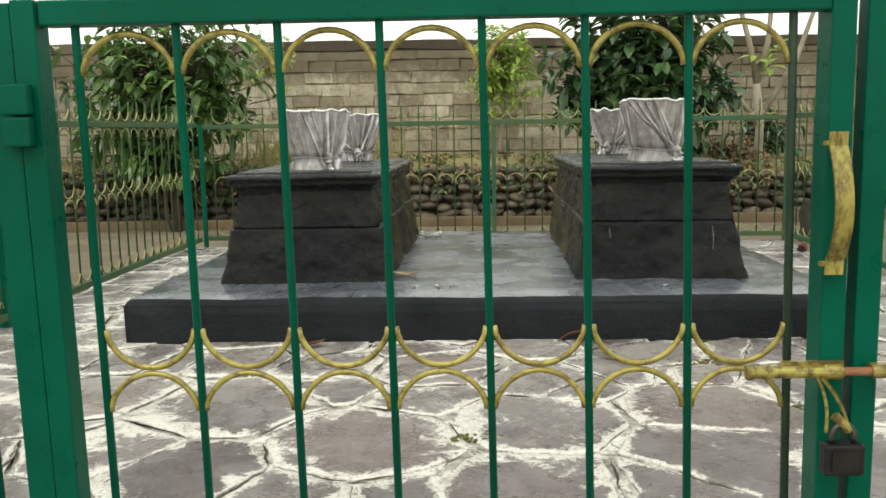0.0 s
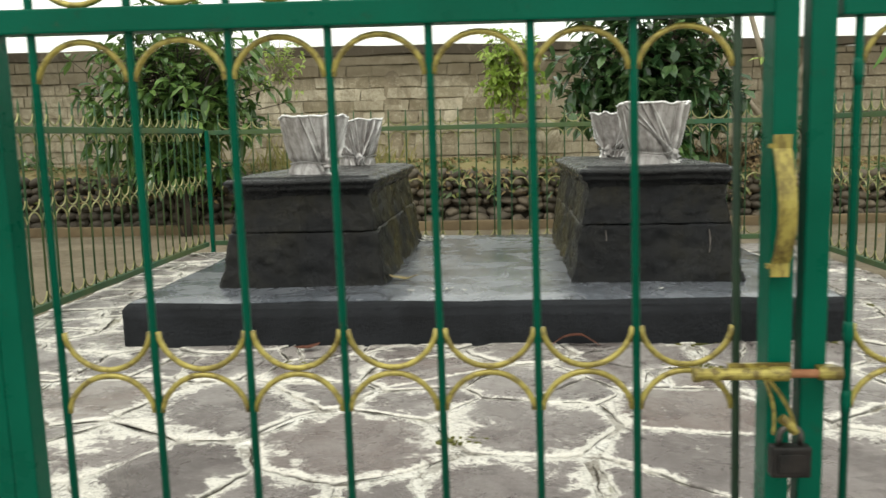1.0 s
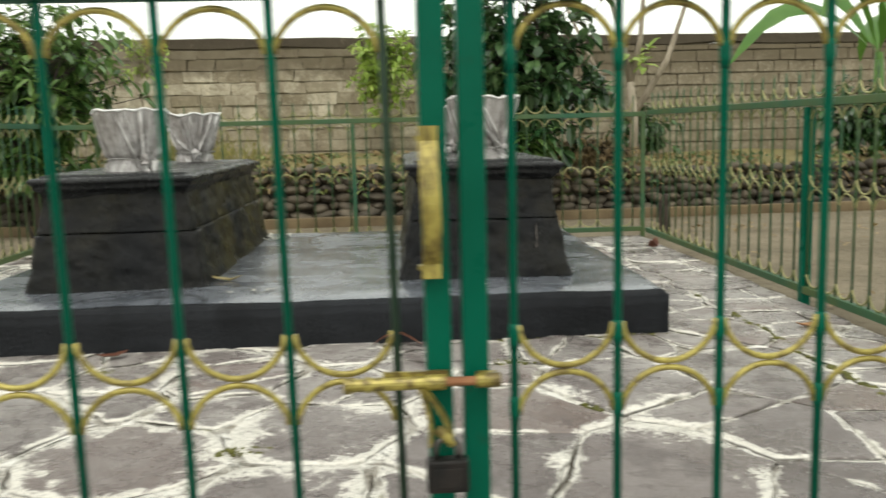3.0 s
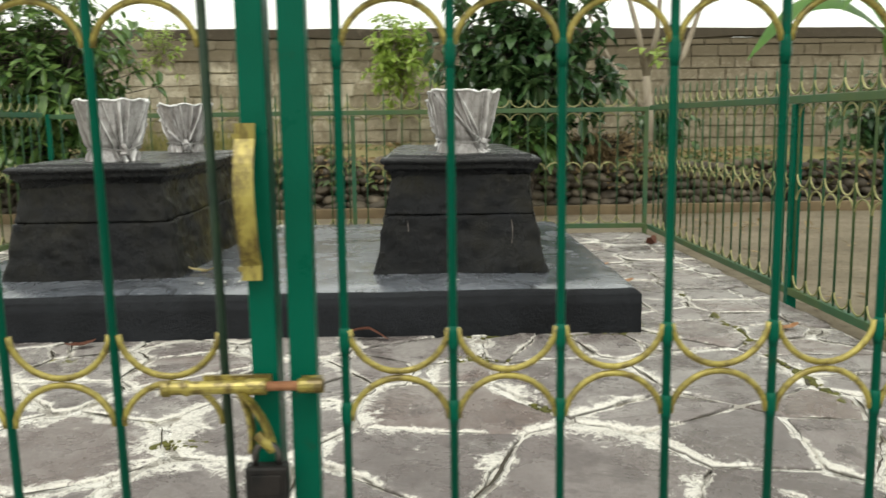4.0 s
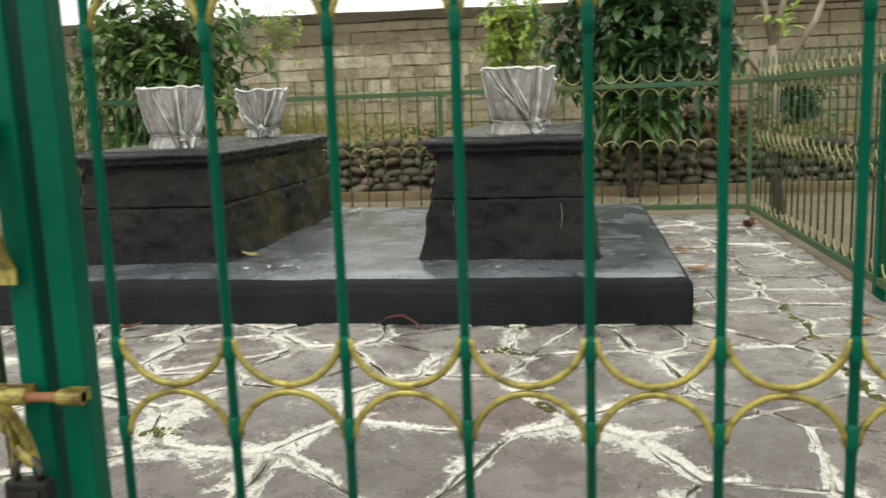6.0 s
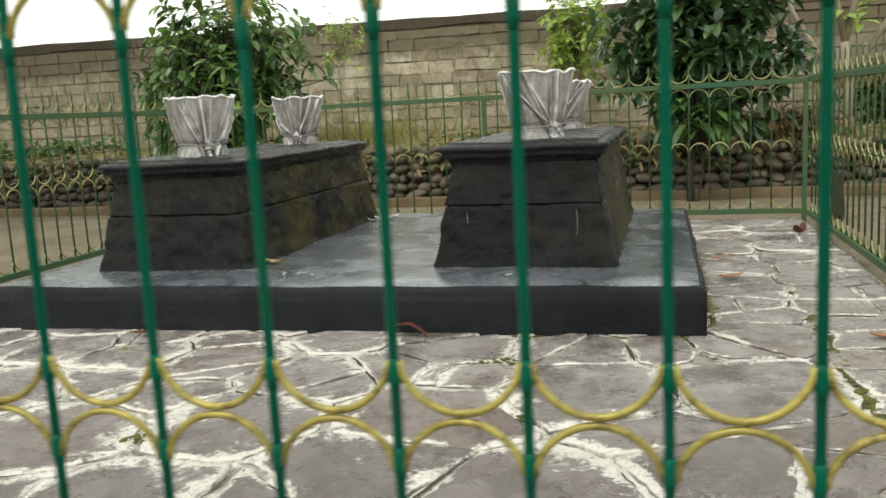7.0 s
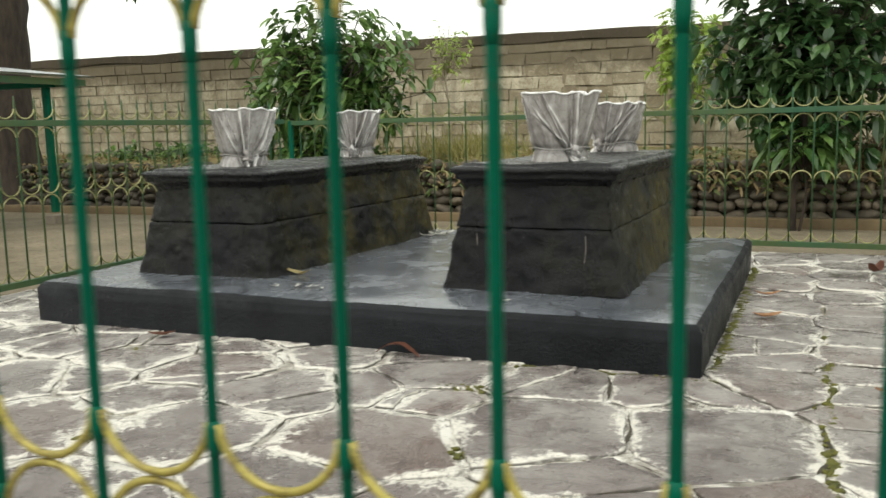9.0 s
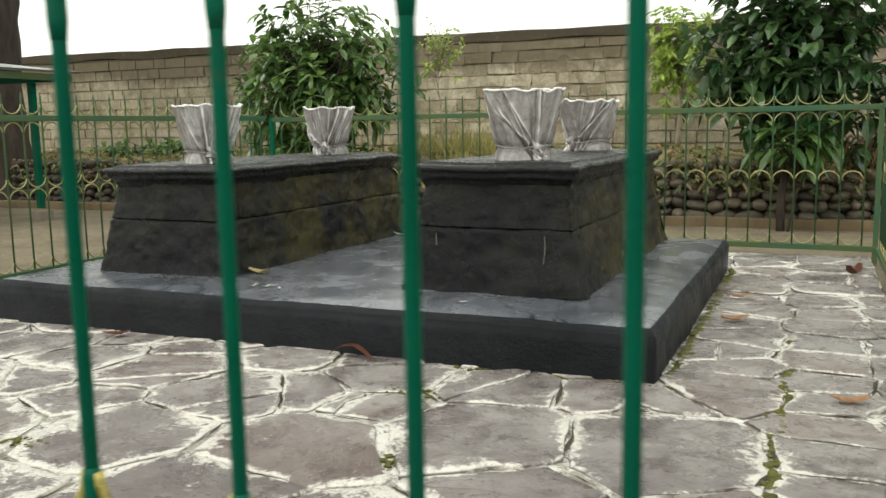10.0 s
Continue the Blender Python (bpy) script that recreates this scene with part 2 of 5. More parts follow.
def plastic_wrap():
    n = Nodes("clouded_plastic_sheet", roughness=0.26, specular=0.6)
    base = n.mix(n.ramp(n.noise(9, 8, 0.7, 1.5, (1, 1, 0.35)), 0.35, 0.66), (0.2, 0.185, 0.178), (0.58, 0.565, 0.56))
    base = n.mix(n.times(n.chance(), 0.35), base, (0.2, 0.17, 0.155))
    dirt = n.ramp(n.noise(26, 8, 0.75, 0.5), 0.5, 0.66)
    base = n.mix(n.times(dirt, 0.55), base, (0.1, 0.085, 0.078))
    # fold crests go near white: their highlights are put into the colour
    fold_shine = n.add("ShaderNodeAttribute")
    fold_shine.attribute_name = "fold_shine"
    base = n.mix(n.times(n.ramp(fold_shine.outputs["Fac"], 0.15, 0.75), 0.95), base, (0.8, 0.79, 0.78))
    n.put("Base Color", base)
    n.bump(n.mix(0.5, n.noise(30, 6, 0.7, 2.0, (1, 1, 0.3)), n.noise(12, 4, 0.6, 1.0, (1, 1, 0.4))), 0.6, 0.012)
    return n.material


GREEN, GOLD = paint_green(), paint_gold()
WORN_GOLD = paint_gold("worn_gold_paint", 0.9, 0.43)
STREAKED_GOLD = paint_gold("streaked_gold_paint", 0.92, 0.44, (1, 1, 0.3))
OLD_GREEN = plain("weathered_green_paint", (0.012, 0.085, 0.042), (0.07, 0.1, 0.025), 1.6, 0.55, bump=0.15)
GRIMY_GREEN = plain("grimy_green_paint", (0.008, 0.03, 0.018), (0.022, 0.05, 0.024), 14, 0.5, bump=0.2)
OLD_GOLD = plain("weathered_gold_paint", (0.15, 0.15, 0.05), (0.4, 0.38, 0.17), 9, 0.6, 0.1, 0.2)
TOMB = painted_stone("black_painted_stone", moss=0.92, shine=(0.18, 0.5), light=0.6, gloss=0.22)
CAP = painted_stone("black_painted_coping", moss=0.1, shine=(0.12, 0.4), light=0.5, gloss=0.36)
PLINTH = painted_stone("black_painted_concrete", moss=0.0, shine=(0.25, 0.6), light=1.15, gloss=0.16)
SKYLIT_WORN_TOP = skylit_worn_top()
FLAG, MORTAR = flag_stone(), lime_mortar()
DIRT = earth("packed_earth", (0.142, 0.115, 0.074), (0.235, 0.197, 0.135), (0.082, 0.066, 0.039), 1.7)
BED = earth("bed_soil", (0.17, 0.14, 0.06), (0.24, 0.2, 0.09), (0.17, 0.18, 0.05), 1.6)
BLOCK = block_wall("concrete_block", (0.3, 0.258, 0.18), (0.66, 0.6, 0.47), (0.2, 0.165, 0.11))
JOINT = block_wall("block_mortar", (0.3, 0.262, 0.19), (0.46, 0.41, 0.31), (0.13, 0.107, 0.07))
COPING = block_wall("stained_render", (0.18, 0.143, 0.098), (0.23, 0.185, 0.13), (0.085, 0.07, 0.05))
PILASTER = block_wall("brown_render", (0.3, 0.255, 0.18), (0.36, 0.31, 0.22), (0.16, 0.13, 0.09))
RIVER = plain("river_stone", (0.062, 0.05, 0.033), (0.19, 0.155, 0.107), 7, 0.75, bump=0.4, pieces=True)
KERB = plain("ochre_concrete", (0.095, 0.066, 0.033), (0.17, 0.124, 0.066), 3, 0.85)
SHADY = plain("dark_soil_and_gap_shade", (0.03, 0.024, 0.016), (0.055, 0.045, 0.03), 9, 0.95)
MOSS = plain("green_moss", (0.05, 0.055, 0.01), (0.13, 0.125, 0.022), 30, 0.95)
BARK = plain("dark_bark", (0.02, 0.015, 0.011), (0.06, 0.044, 0.032), 12, 0.9, bump=0.8, stretch=(1, 1, 0.25))
PALE_BARK = plain("pale_bark", (0.22, 0.18, 0.13), (0.4, 0.35, 0.27), 9, 0.85, bump=0.5, stretch=(1, 1, 0.3))
LEAF_DARK = leaf("dark_glossy_leaf", (0.02, 0.058, 0.02), (0.15, 0.25, 0.095), 0.18, 0.22, 0.65)
LEAF_MID = leaf("mid_green_leaf", (0.03, 0.08, 0.02), (0.27, 0.42, 0.12), 0.22, 0.3, 0.6)
LEAF_FERN = leaf("fern_leaf", (0.045, 0.085, 0.022), (0.15, 0.21, 0.06), 0.35)
LEAF_PALE = leaf("pale_fern_leaf", (0.12, 0.15, 0.04), (0.3, 0.32, 0.1), 0.4)
LEAF_LIGHT = leaf("yellow_green_leaf", (0.24, 0.36, 0.06), (0.52, 0.64, 0.17), 0.35, 0.4)
LEAF_BANANA = leaf("banana_leaf", (0.06, 0.16, 0.02), (0.14, 0.28, 0.045), 0.4)
LEAF_DRY = leaf("dry_leaf", (0.17, 0.115, 0.05), (0.44, 0.33, 0.165), 0.7)
STRAW = leaf("straw_grass", (0.2, 0.2, 0.06), (0.42, 0.36, 0.14), 0.6)
PLASTIC = plastic_wrap()
HEM = plain("white_plastic_hem", (0.7, 0.69, 0.68), (0.85, 0.85, 0.84), 30, 0.4)
CORD = plain("grey_cord", (0.2, 0.19, 0.18), (0.3, 0.29, 0.28), 60, 0.8)
BLACK_METAL = plain("black_lock_metal", (0.007, 0.007, 0.007), (0.022, 0.018, 0.016), 40, 0.45, 0.4, 0.2)
STEEL = plain("tarnished_steel", (0.06, 0.055, 0.05), (0.16, 0.15, 0.14), 40, 0.4, 0.9, 0.2)
RUST = plain("rusty_rod", (0.22, 0.09, 0.04), (0.36, 0.17, 0.08), 40, 0.6, 0.3, 0.4)
DRIP = plain("dried_drip", (0.05, 0.045, 0.04), (0.2, 0.17, 0.15), 40, 0.7)
ROOF = plain("zinc_sheet", (0.42, 0.44, 0.45), (0.6, 0.62, 0.63), 3, 0.4, 0.4, 0.1)
TIMBER = plain("grey_timber", (0.16, 0.13, 0.1), (0.26, 0.22, 0.17), 10, 0.8, stretch=(1, 1, 0.2))


# ---- builders ----
def even(a, b, count):
    return [a + (b - a) * k / (count - 1) for k in range(count)]


def mesh(name, bm, material, smooth=False):
    me = bpy.data.meshes.new(name)
    bm.to_mesh(me)
    bm.free()
    me.materials.append(material)
    if smooth:
        me.shade_smooth()
    return me


def part(name, bm, material, parent=None, label="", smooth=False):
    ob = new(name, mesh(name, bm, material, smooth))
    ob.parent = parent
    return tagged(ob, label)


def piece(name, data, parent, m):
    ob = new(name, data)
    ob.parent = parent
    ob.matrix_basis = m
    return ob


def thing(name, label, category, m=Matrix(), group="", kind=""):
    ob = new(name)
    ob.empty_display_size = 0.1
    ob.matrix_basis = m
    return tagged(ob, label, category, group, kind)


def box(bm, x0, x1, y0, y1, z0, z1, bevel=0.0):
    made = bmesh.ops.create_cube(bm, size=1, matrix=Matrix.Translation(((x0 + x1) / 2, (y0 + y1) / 2, (z0 + z1) / 2)) @ Matrix.Diagonal((x1 - x0, y1 - y0, z1 - z0, 1)))
    if bevel:
        edges = {e for v in made["verts"] for e in v.link_edges}
        bmesh.ops.bevel(bm, geom=list(edges), offset=bevel, segments=2, profile=0.6, affect="EDGES")
    return bm


def boxed(*a, **k):
    return box(bmesh.new(), *a, **k)


def tube(bm, points, radii, sides=8):
    """A round limb along points with a radius at each."""
    rings, side = [], Vector((1, 0, 0))
    first = Vector(points[1]) - Vector(points[0])
    if abs(first.normalized().x) > 0.9 or all(abs(p[1] - points[0][1]) < 1e-9 for p in points):
        side = Vector((0, 1, 0))
    for n, p in enumerate(points):
        p = Vector(p)
        ahead = (Vector(points[min(n + 1, len(points) - 1)]) - Vector(points[max(n - 1, 0)])).normalized()
        side = (side - ahead * side.dot(ahead))
        side = side.normalized() if side.length > 1e-4 else ahead.orthogonal().normalized()
        up = ahead.cross(side)
        rings.append([bm.verts.new(p + radii[n] * (math.cos(a) * side + math.sin(a) * up)) for a in (2 * math.pi * k / sides for k in range(sides))])
    for a, b in zip(rings, rings[1:]):
        for k in range(sides):
            bm.faces.new((a[k], a[(k + 1) % sides], b[(k + 1) % sides], b[k]))
    bm.faces.new(rings[0][::-1])
    bm.faces.new(rings[-1])
    return bm


def ribbon(bm, points, width_axis, width, thick):
    """A flat bar bent along points; width lies along width_axis."""
    w, rings = Vector(width_axis).normalized(), []
    for n, p in enumerate(points):
        ahead = (Vector(points[min(n + 1, len(points) - 1)]) - Vector(points[max(n - 1, 0)])).normalized()
        out = ahead.cross(w).normalized()
        p = Vector(p)
        rings.append([bm.verts.new(p + sx * w * width / 2 + sy * out * thick / 2) for sx, sy in ((-1, -1), (1, -1), (1, 1), (-1, 1))])
    for a, b in zip(rings, rings[1:]):
        for k in range(4):
            bm.faces.new((a[k], a[(k + 1) % 4], b[(k + 1) % 4], b[k]))
    bm.faces.new(rings[0][::-1])
    bm.faces.new(rings[-1])
    bmesh.ops.recalc_face_normals(bm, faces=bm.faces)
    return bm


def roughen(bm, amount, scale, seed=0.0):
    shift = Vector((seed, seed * 1.7, seed * 0.6))
    for v in bm.verts:
        v.co += amount * noise.noise_vector(v.co * scale + shift)
    return bm


# ---- ground and paving ----
def ground_level(y):
    """The bare earth falls away behind the enclosure."""
    return -0.035 - 0.13 * min(1.0, max(0.0, (y - 5.9) / 2.5))


def ground():
    bm = bmesh.new()
    xs = [-300, -60, -20, *even(-12, 8, 41), 16, 60, 300]
    ys = [-300, -40, -10, *even(-6, 14, 41), 20, 60, 300]
    grid = [[bm.verts.new((x, y, ground_level(y) + 0.012 * noise.noise(Vector((x * 0.9, y * 0.9, 3))) * (abs(x) < 15))) for x in xs] for y in ys]
    for a, b in zip(grid, grid[1:]):
        for k in range(len(xs) - 1):
            bm.faces.new((a[k], a[k + 1], b[k + 1], b[k]))
    return tagged(part("ground", bm, DIRT, smooth=True), "bare brown packed earth around the enclosure", "ground", kind="structure")


ground()

FENCE_LEFT, FENCE_RIGHT, FENCE_BACK = -2.93, 1.82, 5.70
PLINTH_BOX = (-2.18, 0.96, 2.466, 4.915)
TOMB_CENTRES = ((-1.42, 3.765), (0.2475, 3.765))


# ---- plinth and tombs ----
def plinth():
    x0, x1, y0, y1 = PLINTH_BOX
    root = thing("tomb_plinth", "low wide black-painted concrete plinth on the paving", "plinth")

    def weather(bm):
        for v in bm.verts:
            edge = min(v.co.x - x0, x1 - v.co.x, v.co.y - y0, y1 - v.co.y)
            if v.co.z > 0.19:
                v.co.z += -0.022 * math.exp(-edge / 0.045) + 0.006 * noise.noise(v.co * 1.7) + 0.0025 * noise.noise(v.co * 9)
            v.co += 0.006 * noise.noise_vector(Vector((v.co.x * 2.1, v.co.y * 2.1, v.co.z * 5))) + 0.002 * noise.noise_vector(v.co * 14)
        bmesh.ops.rotate(bm, verts=bm.verts, cent=(-0.6, 2.46, 0), matrix=Matrix.Rotation(radians(-0.8), 3, "Z"))
        return bm

    # sides with a rounded arris, open above; the worn, sky-greyed top lies inside them
    bm, rings = bmesh.new(), []
    for inset, z in ((0.0, -0.03), (0.0, 0.03), (0.0, 0.08), (0.0, 0.13), (0.0, 0.175), (0.003, 0.192), (0.01, 0.203), (0.022, 0.209), (0.03, 0.21)):
        ring = []
        for (ax, ay), (bx, by) in (((x0, y0), (x1, y0)), ((x1, y0), (x1, y1)), ((x1, y1), (x0, y1)), ((x0, y1), (x0, y0))):
            for k in range(60):
                px, py = ax + (bx - ax) * k / 60, ay + (by - ay) * k / 60
                ring.append(bm.verts.new((min(max(px, x0 + inset), x1 - inset), min(max(py, y0 + inset), y1 - inset), z)))
        rings.append(ring)
    for p, q in zip(rings, rings[1:]):
        for k in range(len(p)):
            j = (k + 1) % len(p)
            bm.faces.new((p[k], p[j], q[j], q[k]))
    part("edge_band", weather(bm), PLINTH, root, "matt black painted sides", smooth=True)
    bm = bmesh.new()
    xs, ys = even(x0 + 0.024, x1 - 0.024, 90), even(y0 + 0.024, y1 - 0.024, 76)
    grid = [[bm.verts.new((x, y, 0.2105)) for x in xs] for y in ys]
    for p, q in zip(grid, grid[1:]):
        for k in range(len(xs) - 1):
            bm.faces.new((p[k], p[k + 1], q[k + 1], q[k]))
    part("top_slab", weather(bm), SKYLIT_WORN_TOP, root, "worn and damp painted top, greyed in colour for sky light", smooth=True)
    return root


plinth()


def course(profile, joints, seed):
    """A battered course: rings of half sizes (a, b) and height z, with worn corners; joints are (side, place) of upright seams."""
    bm, rings = bmesh.new(), []
    counts = (52, 110, 52, 110)
    for a, b, z in profile:
        ring = []
        for side, n in enumerate(counts):
            for k in range(n):
                s = -1 + 2 * k / n
                p = Vector([(s * a, -b, z), (a, s * b, z), (-s * a, b, z), (-a, -s * b, z)][side])
                out = Vector([(0, -1, 0), (1, 0, 0), (0, 1, 0), (-1, 0, 0)][side])
                corner = math.exp(-((1 - abs(s)) * (a if side % 2 == 0 else b) / 0.012) ** 2)
                p *= 1 - 0.012 * corner
                for where, place in joints:
                    if where == side:
                        p -= out * 0.007 * math.exp(-((s - place) * (a if side % 2 == 0 else b) / 0.008) ** 2)
                q = p + Vector((seed, 0, 0))
                lump = 0.012 * noise.noise(q * 4.5) + 0.012 * noise.noise(q * 10) - 0.012 * abs(noise.noise(q * 15)) + 0.004 * noise.noise(q * 34)
                ring.append(bm.verts.new(p + out * lump + 0.003 * noise.noise_vector(q * 20)))
        rings.append(ring)
    for p, q in zip(rings, rings[1:]):
        for k in range(len(p)):
            j = (k + 1) % len(p)
            bm.faces.new((p[k], p[j], q[j], q[k]))
    return bm


def tomb(m, label, drips=()):
    root = thing("tomb", label, "tomb", m, "pair of tombs on the plinth")
    core = bmesh.new()
    rings = []
    for z, a, b in ((0.0, 0.37, 0.95), (0.28, 0.335, 0.915), (0.44, 0.30, 0.88)):
        rings.append([core.verts.new((sx * a, sy * b, z)) for sx, sy in ((-1, -1), (1, -1), (1, 1), (-1, 1))])
    for a, b in zip(rings, rings[1:]):
        for k in range(4):
            core.faces.new((a[k], a[(k + 1) % 4], b[(k + 1) % 4], b[k]))
    part("core", core, TOMB, root)
    seed = 3.0 * m.translation.x
    lower = [(0.39, 0.966, -0.012)] + [(0.414 - 0.05 * t ** 0.8, 0.99 - 0.048 * t ** 0.8, 0.268 * t) for t in even(0, 1, 22)] + [(0.352, 0.93, 0.273)]
    upper = [(0.348, 0.926, 0.272), (0.361, 0.939, 0.277)] + [(0.362 - 0.031 * t, 0.94 - 0.032 * t, 0.28 + 0.175 * t) for t in even(0, 1, 16)]
    part("lower_course", course(lower, (), seed), TOMB, root, "flared lower stone course", smooth=True)
    part("upper_course", course(upper, ((0, 0.04), (1, 0.1), (3, -0.1)), seed + 5), TOMB, root, "upper stone course", smooth=True)
    # moulded coping: cove, fillet, rounded lip, sunk top
    cap = bmesh.new()
    profile = ((0.318, 0.432), (0.326, 0.446), (0.332, 0.464), (0.346, 0.478), (0.356, 0.482), (0.36, 0.49), (0.359, 0.502), (0.368, 0.508), (0.377, 0.516), (0.377, 0.525), (0.37, 0.533), (0.358, 0.537),
               (0.335, 0.539), (0.33, 0.548), (0.30, 0.549), (0.0, 0.549))
    rings = []
    for a, z in profile:
        b = a + 0.575
        if a == 0.0:
            a, b = 0.02, 0.4
        ring = []
        for sx, sy, n in ((-1, -1, 14), (1, -1, 34), (1, 1, 14), (-1, 1, 34)):
            ex, ey = {(-1, -1): (1, -1), (1, -1): (1, 1), (1, 1): (-1, 1), (-1, 1): (-1, -1)}[(sx, sy)]
            for k in range(n):
                t = k / n
                p = Vector(((sx + (ex - sx) * t) * a, (sy + (ey - sy) * t) * b, z))
                ring.append(cap.verts.new(p + 0.006 * noise.noise_vector(p * 4 + Vector((seed, 0, 0))) + 0.003 * noise.noise_vector(p * 15)))
        rings.append(ring)
    for a, b in zip(rings, rings[1:]):
        for k in range(len(a)):
            cap.faces.new((a[k], a[(k + 1) % len(a)], b[(k + 1) % len(a)], b[k]))
    cap.faces.new(rings[-1])
    part("coping", cap, CAP, root, "black moulded stone coping", smooth=True)
    for x, top, low in drips:
        curve = [(x + 0.003 * math.sin(40 * z), -(0.99 - 0.046 * z / 0.272) - 0.004, z) for z in even(low, top, 7)]
        part("paint_drip", ribbon(bmesh.new(), curve, (1, 0, 0), 0.0036, 0.003), DRIP, root, "pale dried drip")
    return root


tomb(pose(*TOMB_CENTRES[0], 0.204, 0, 0, -1.3) @ Matrix.Diagonal((0.97, 0.975, 0.955, 1)), "black-painted stone tomb with battered, mossy sides and moulded coping")
tomb(pose(*TOMB_CENTRES[1], 0.206, 0, 0, -1.2) @ Matrix.Diagonal((0.965, 0.975, 0.982, 1)), "black-painted stone tomb with two pale streaks on its end", ((-0.25, 0.25, 0.2), (0.24, 0.25, 0.14)))


# ---- pots wrapped in plastic ----
def wrapped_pot(m, radius, height, seed, knot_turn, label):
    rng = random.Random(seed)
    root = thing("wrapped_flowerpot", label, "flowerpot", m, "plastic-wrapped pots on the tombs")
    sides, levels = 300, 44
    folds = [(rng.uniform(0, 2 * math.pi), rng.uniform(0.03, 0.06), rng.uniform(0.012, 0.024), rng.uniform(0.35, 0.95)) for _ in range(17)]
    gather = radians(knot_turn)
    tie = 0.2

    def outline(h):
        if h < tie:
            return 0.63 + 0.04 * (1 - h / tie) ** 1.5
        return 0.63 + 0.31 * ((h - tie) / (1 - tie)) ** 0.85

    def rng_share(at, h):
        return max(0.0, noise.noise(Vector((at * 3, h * 4, seed))))

    bm, rings = bmesh.new(), []
    fold_shine = bm.verts.layers.float.new("fold_shine")
    for n in range(levels + 1):
        h = n / levels
        ring = []
        for k in range(sides):
            a = 2 * math.pi * k / sides
            r, ridge = radius * outline(h), 0.0
            for at, wide, deep, lean in folds:
                swing = (gather - at + math.pi) % (2 * math.pi) - math.pi
                swing *= lean * max(0.0, 1 - (h - tie) / (1 - tie)) ** 1.3 if abs(swing) < 2.2 else 0.15
                d = (a - at - swing + math.pi) % (2 * math.pi) - math.pi
                crest = math.exp(-abs(d / wide) ** 1.2 * 2.2) - 0.55 * math.exp(-((d + 1.9 * wide) / wide) ** 2)
                r += deep * crest * (1.0 - 0.5 * h)
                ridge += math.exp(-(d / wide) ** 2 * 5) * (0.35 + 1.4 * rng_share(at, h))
            r -= 0.01 * math.exp(-((h - tie) / 0.05) ** 2)
            r += 0.005 * noise.noise(Vector((3 * math.cos(a), 3 * math.sin(a), 7 * h + seed)))
            z = height * h + (0.022 * noise.noise(Vector((2.4 * math.cos(a), 2.4 * math.sin(a), seed))) * h * h)
            ring.append(bm.verts.new((r * math.cos(a), r * math.sin(a), z)))
            # crest strength, for the highlight painted along each fold
            ring[-1][fold_shine] = min(1.0, ridge)
        rings.append(ring)
    for a, b in zip(rings, rings[1:]):
        for k in range(sides):
            bm.faces.new((a[k], a[(k + 1) % sides], b[(k + 1) % sides], b[k]))
    hem = [v.co.copy() for v in rings[-1]]
    inner = [bm.verts.new((v.co.x * 0.93, v.co.y * 0.93, v.co.z - 0.03)) for v in rings[-1]]
    for k in range(sides):
        bm.faces.new((rings[-1][k], rings[-1][(k + 1) % sides], inner[(k + 1) % sides], inner[k]))
    bm.faces.new(inner)
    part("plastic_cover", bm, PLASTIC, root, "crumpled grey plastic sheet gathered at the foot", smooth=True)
    bm = bmesh.new()
    tube(bm, [*hem, hem[0]], [0.005 + 0.003 * noise.noise(Vector((k * 0.15, seed, 0))) for k in range(sides + 1)], 6)
    part("hem", bm, HEM, root, "white folded rim", smooth=True)
    bm = bmesh.new()
    loop = [(radius * 0.69 * math.cos(a), radius * 0.69 * math.sin(a), height * tie + 0.006 * math.sin(3 * a + seed)) for a in even(0, 2 * math.pi, 49)]
    tube(bm, loop, [0.004] * 49, 6)
    part("cord", bm, CORD, root, "tie cord", smooth=True)
    knot = bmesh.new()
    bmesh.ops.create_icosphere(knot, subdivisions=3, radius=0.024, matrix=Matrix.Translation((radius * 0.68 * math.cos(gather), radius * 0.68 * math.sin(gather), height * 0.17)) @ Matrix.Diagonal((1, 1, 1.3, 1)))
    roughen(knot, 0.018, 38, seed)
    part("knot", knot, PLASTIC, root, "bunched plastic knot", smooth=True)
    return root


POT_FOOT = 0.727
wrapped_pot(pose(-1.43, 3.2, POT_FOOT), 0.178, 0.285, 1, -48, "pot wrapped in crumpled grey plastic on a tomb's near end")
wrapped_pot(pose(-1.372, 4.34, POT_FOOT), 0.165, 0.285, 2, -75, "smaller pot wrapped in grey plastic on a tomb's far end")
wrapped_pot(pose(0.266, 3.19, POT_FOOT + 0.012), 0.182, 0.30, 3, -45, "tall pot wrapped in pale grey plastic on a tomb's near end")
wrapped_pot(pose(0.27, 4.36, POT_FOOT + 0.012), 0.172, 0.275, 4, -125, "pot wrapped in gathered grey plastic on a tomb's far end")


# ---- iron fences and gate ----
PITCH, BAR, ARC_A, ARC_B = 0.14, 0.0118, 0.0605, 0.056


def bar_mesh(bottom, top, paint):
    bm = tube(bmesh.new(), [(0, 0, bottom), (0, 0, top - 0.03), (0, 0, top)], [BAR / 2, BAR / 2, 0.0015], 10)
    return mesh("bar", bm, paint, smooth=True)


def arc_mesh(flip, paint):
    """A half hoop of flat bar between two bars; its belly lies at z = 0."""
    points = []
    for k in range(17):
        a = math.pi * k / 16
        points.append((-ARC_A * math.cos(a) * (1 + 0.06 * abs(math.cos(a)) ** 6), 0, flip * ARC_B * (1 - math.sin(a))))
    return mesh("arc", tube(bmesh.new(), points, [0.0044] * len(points), 7), paint, smooth=True)


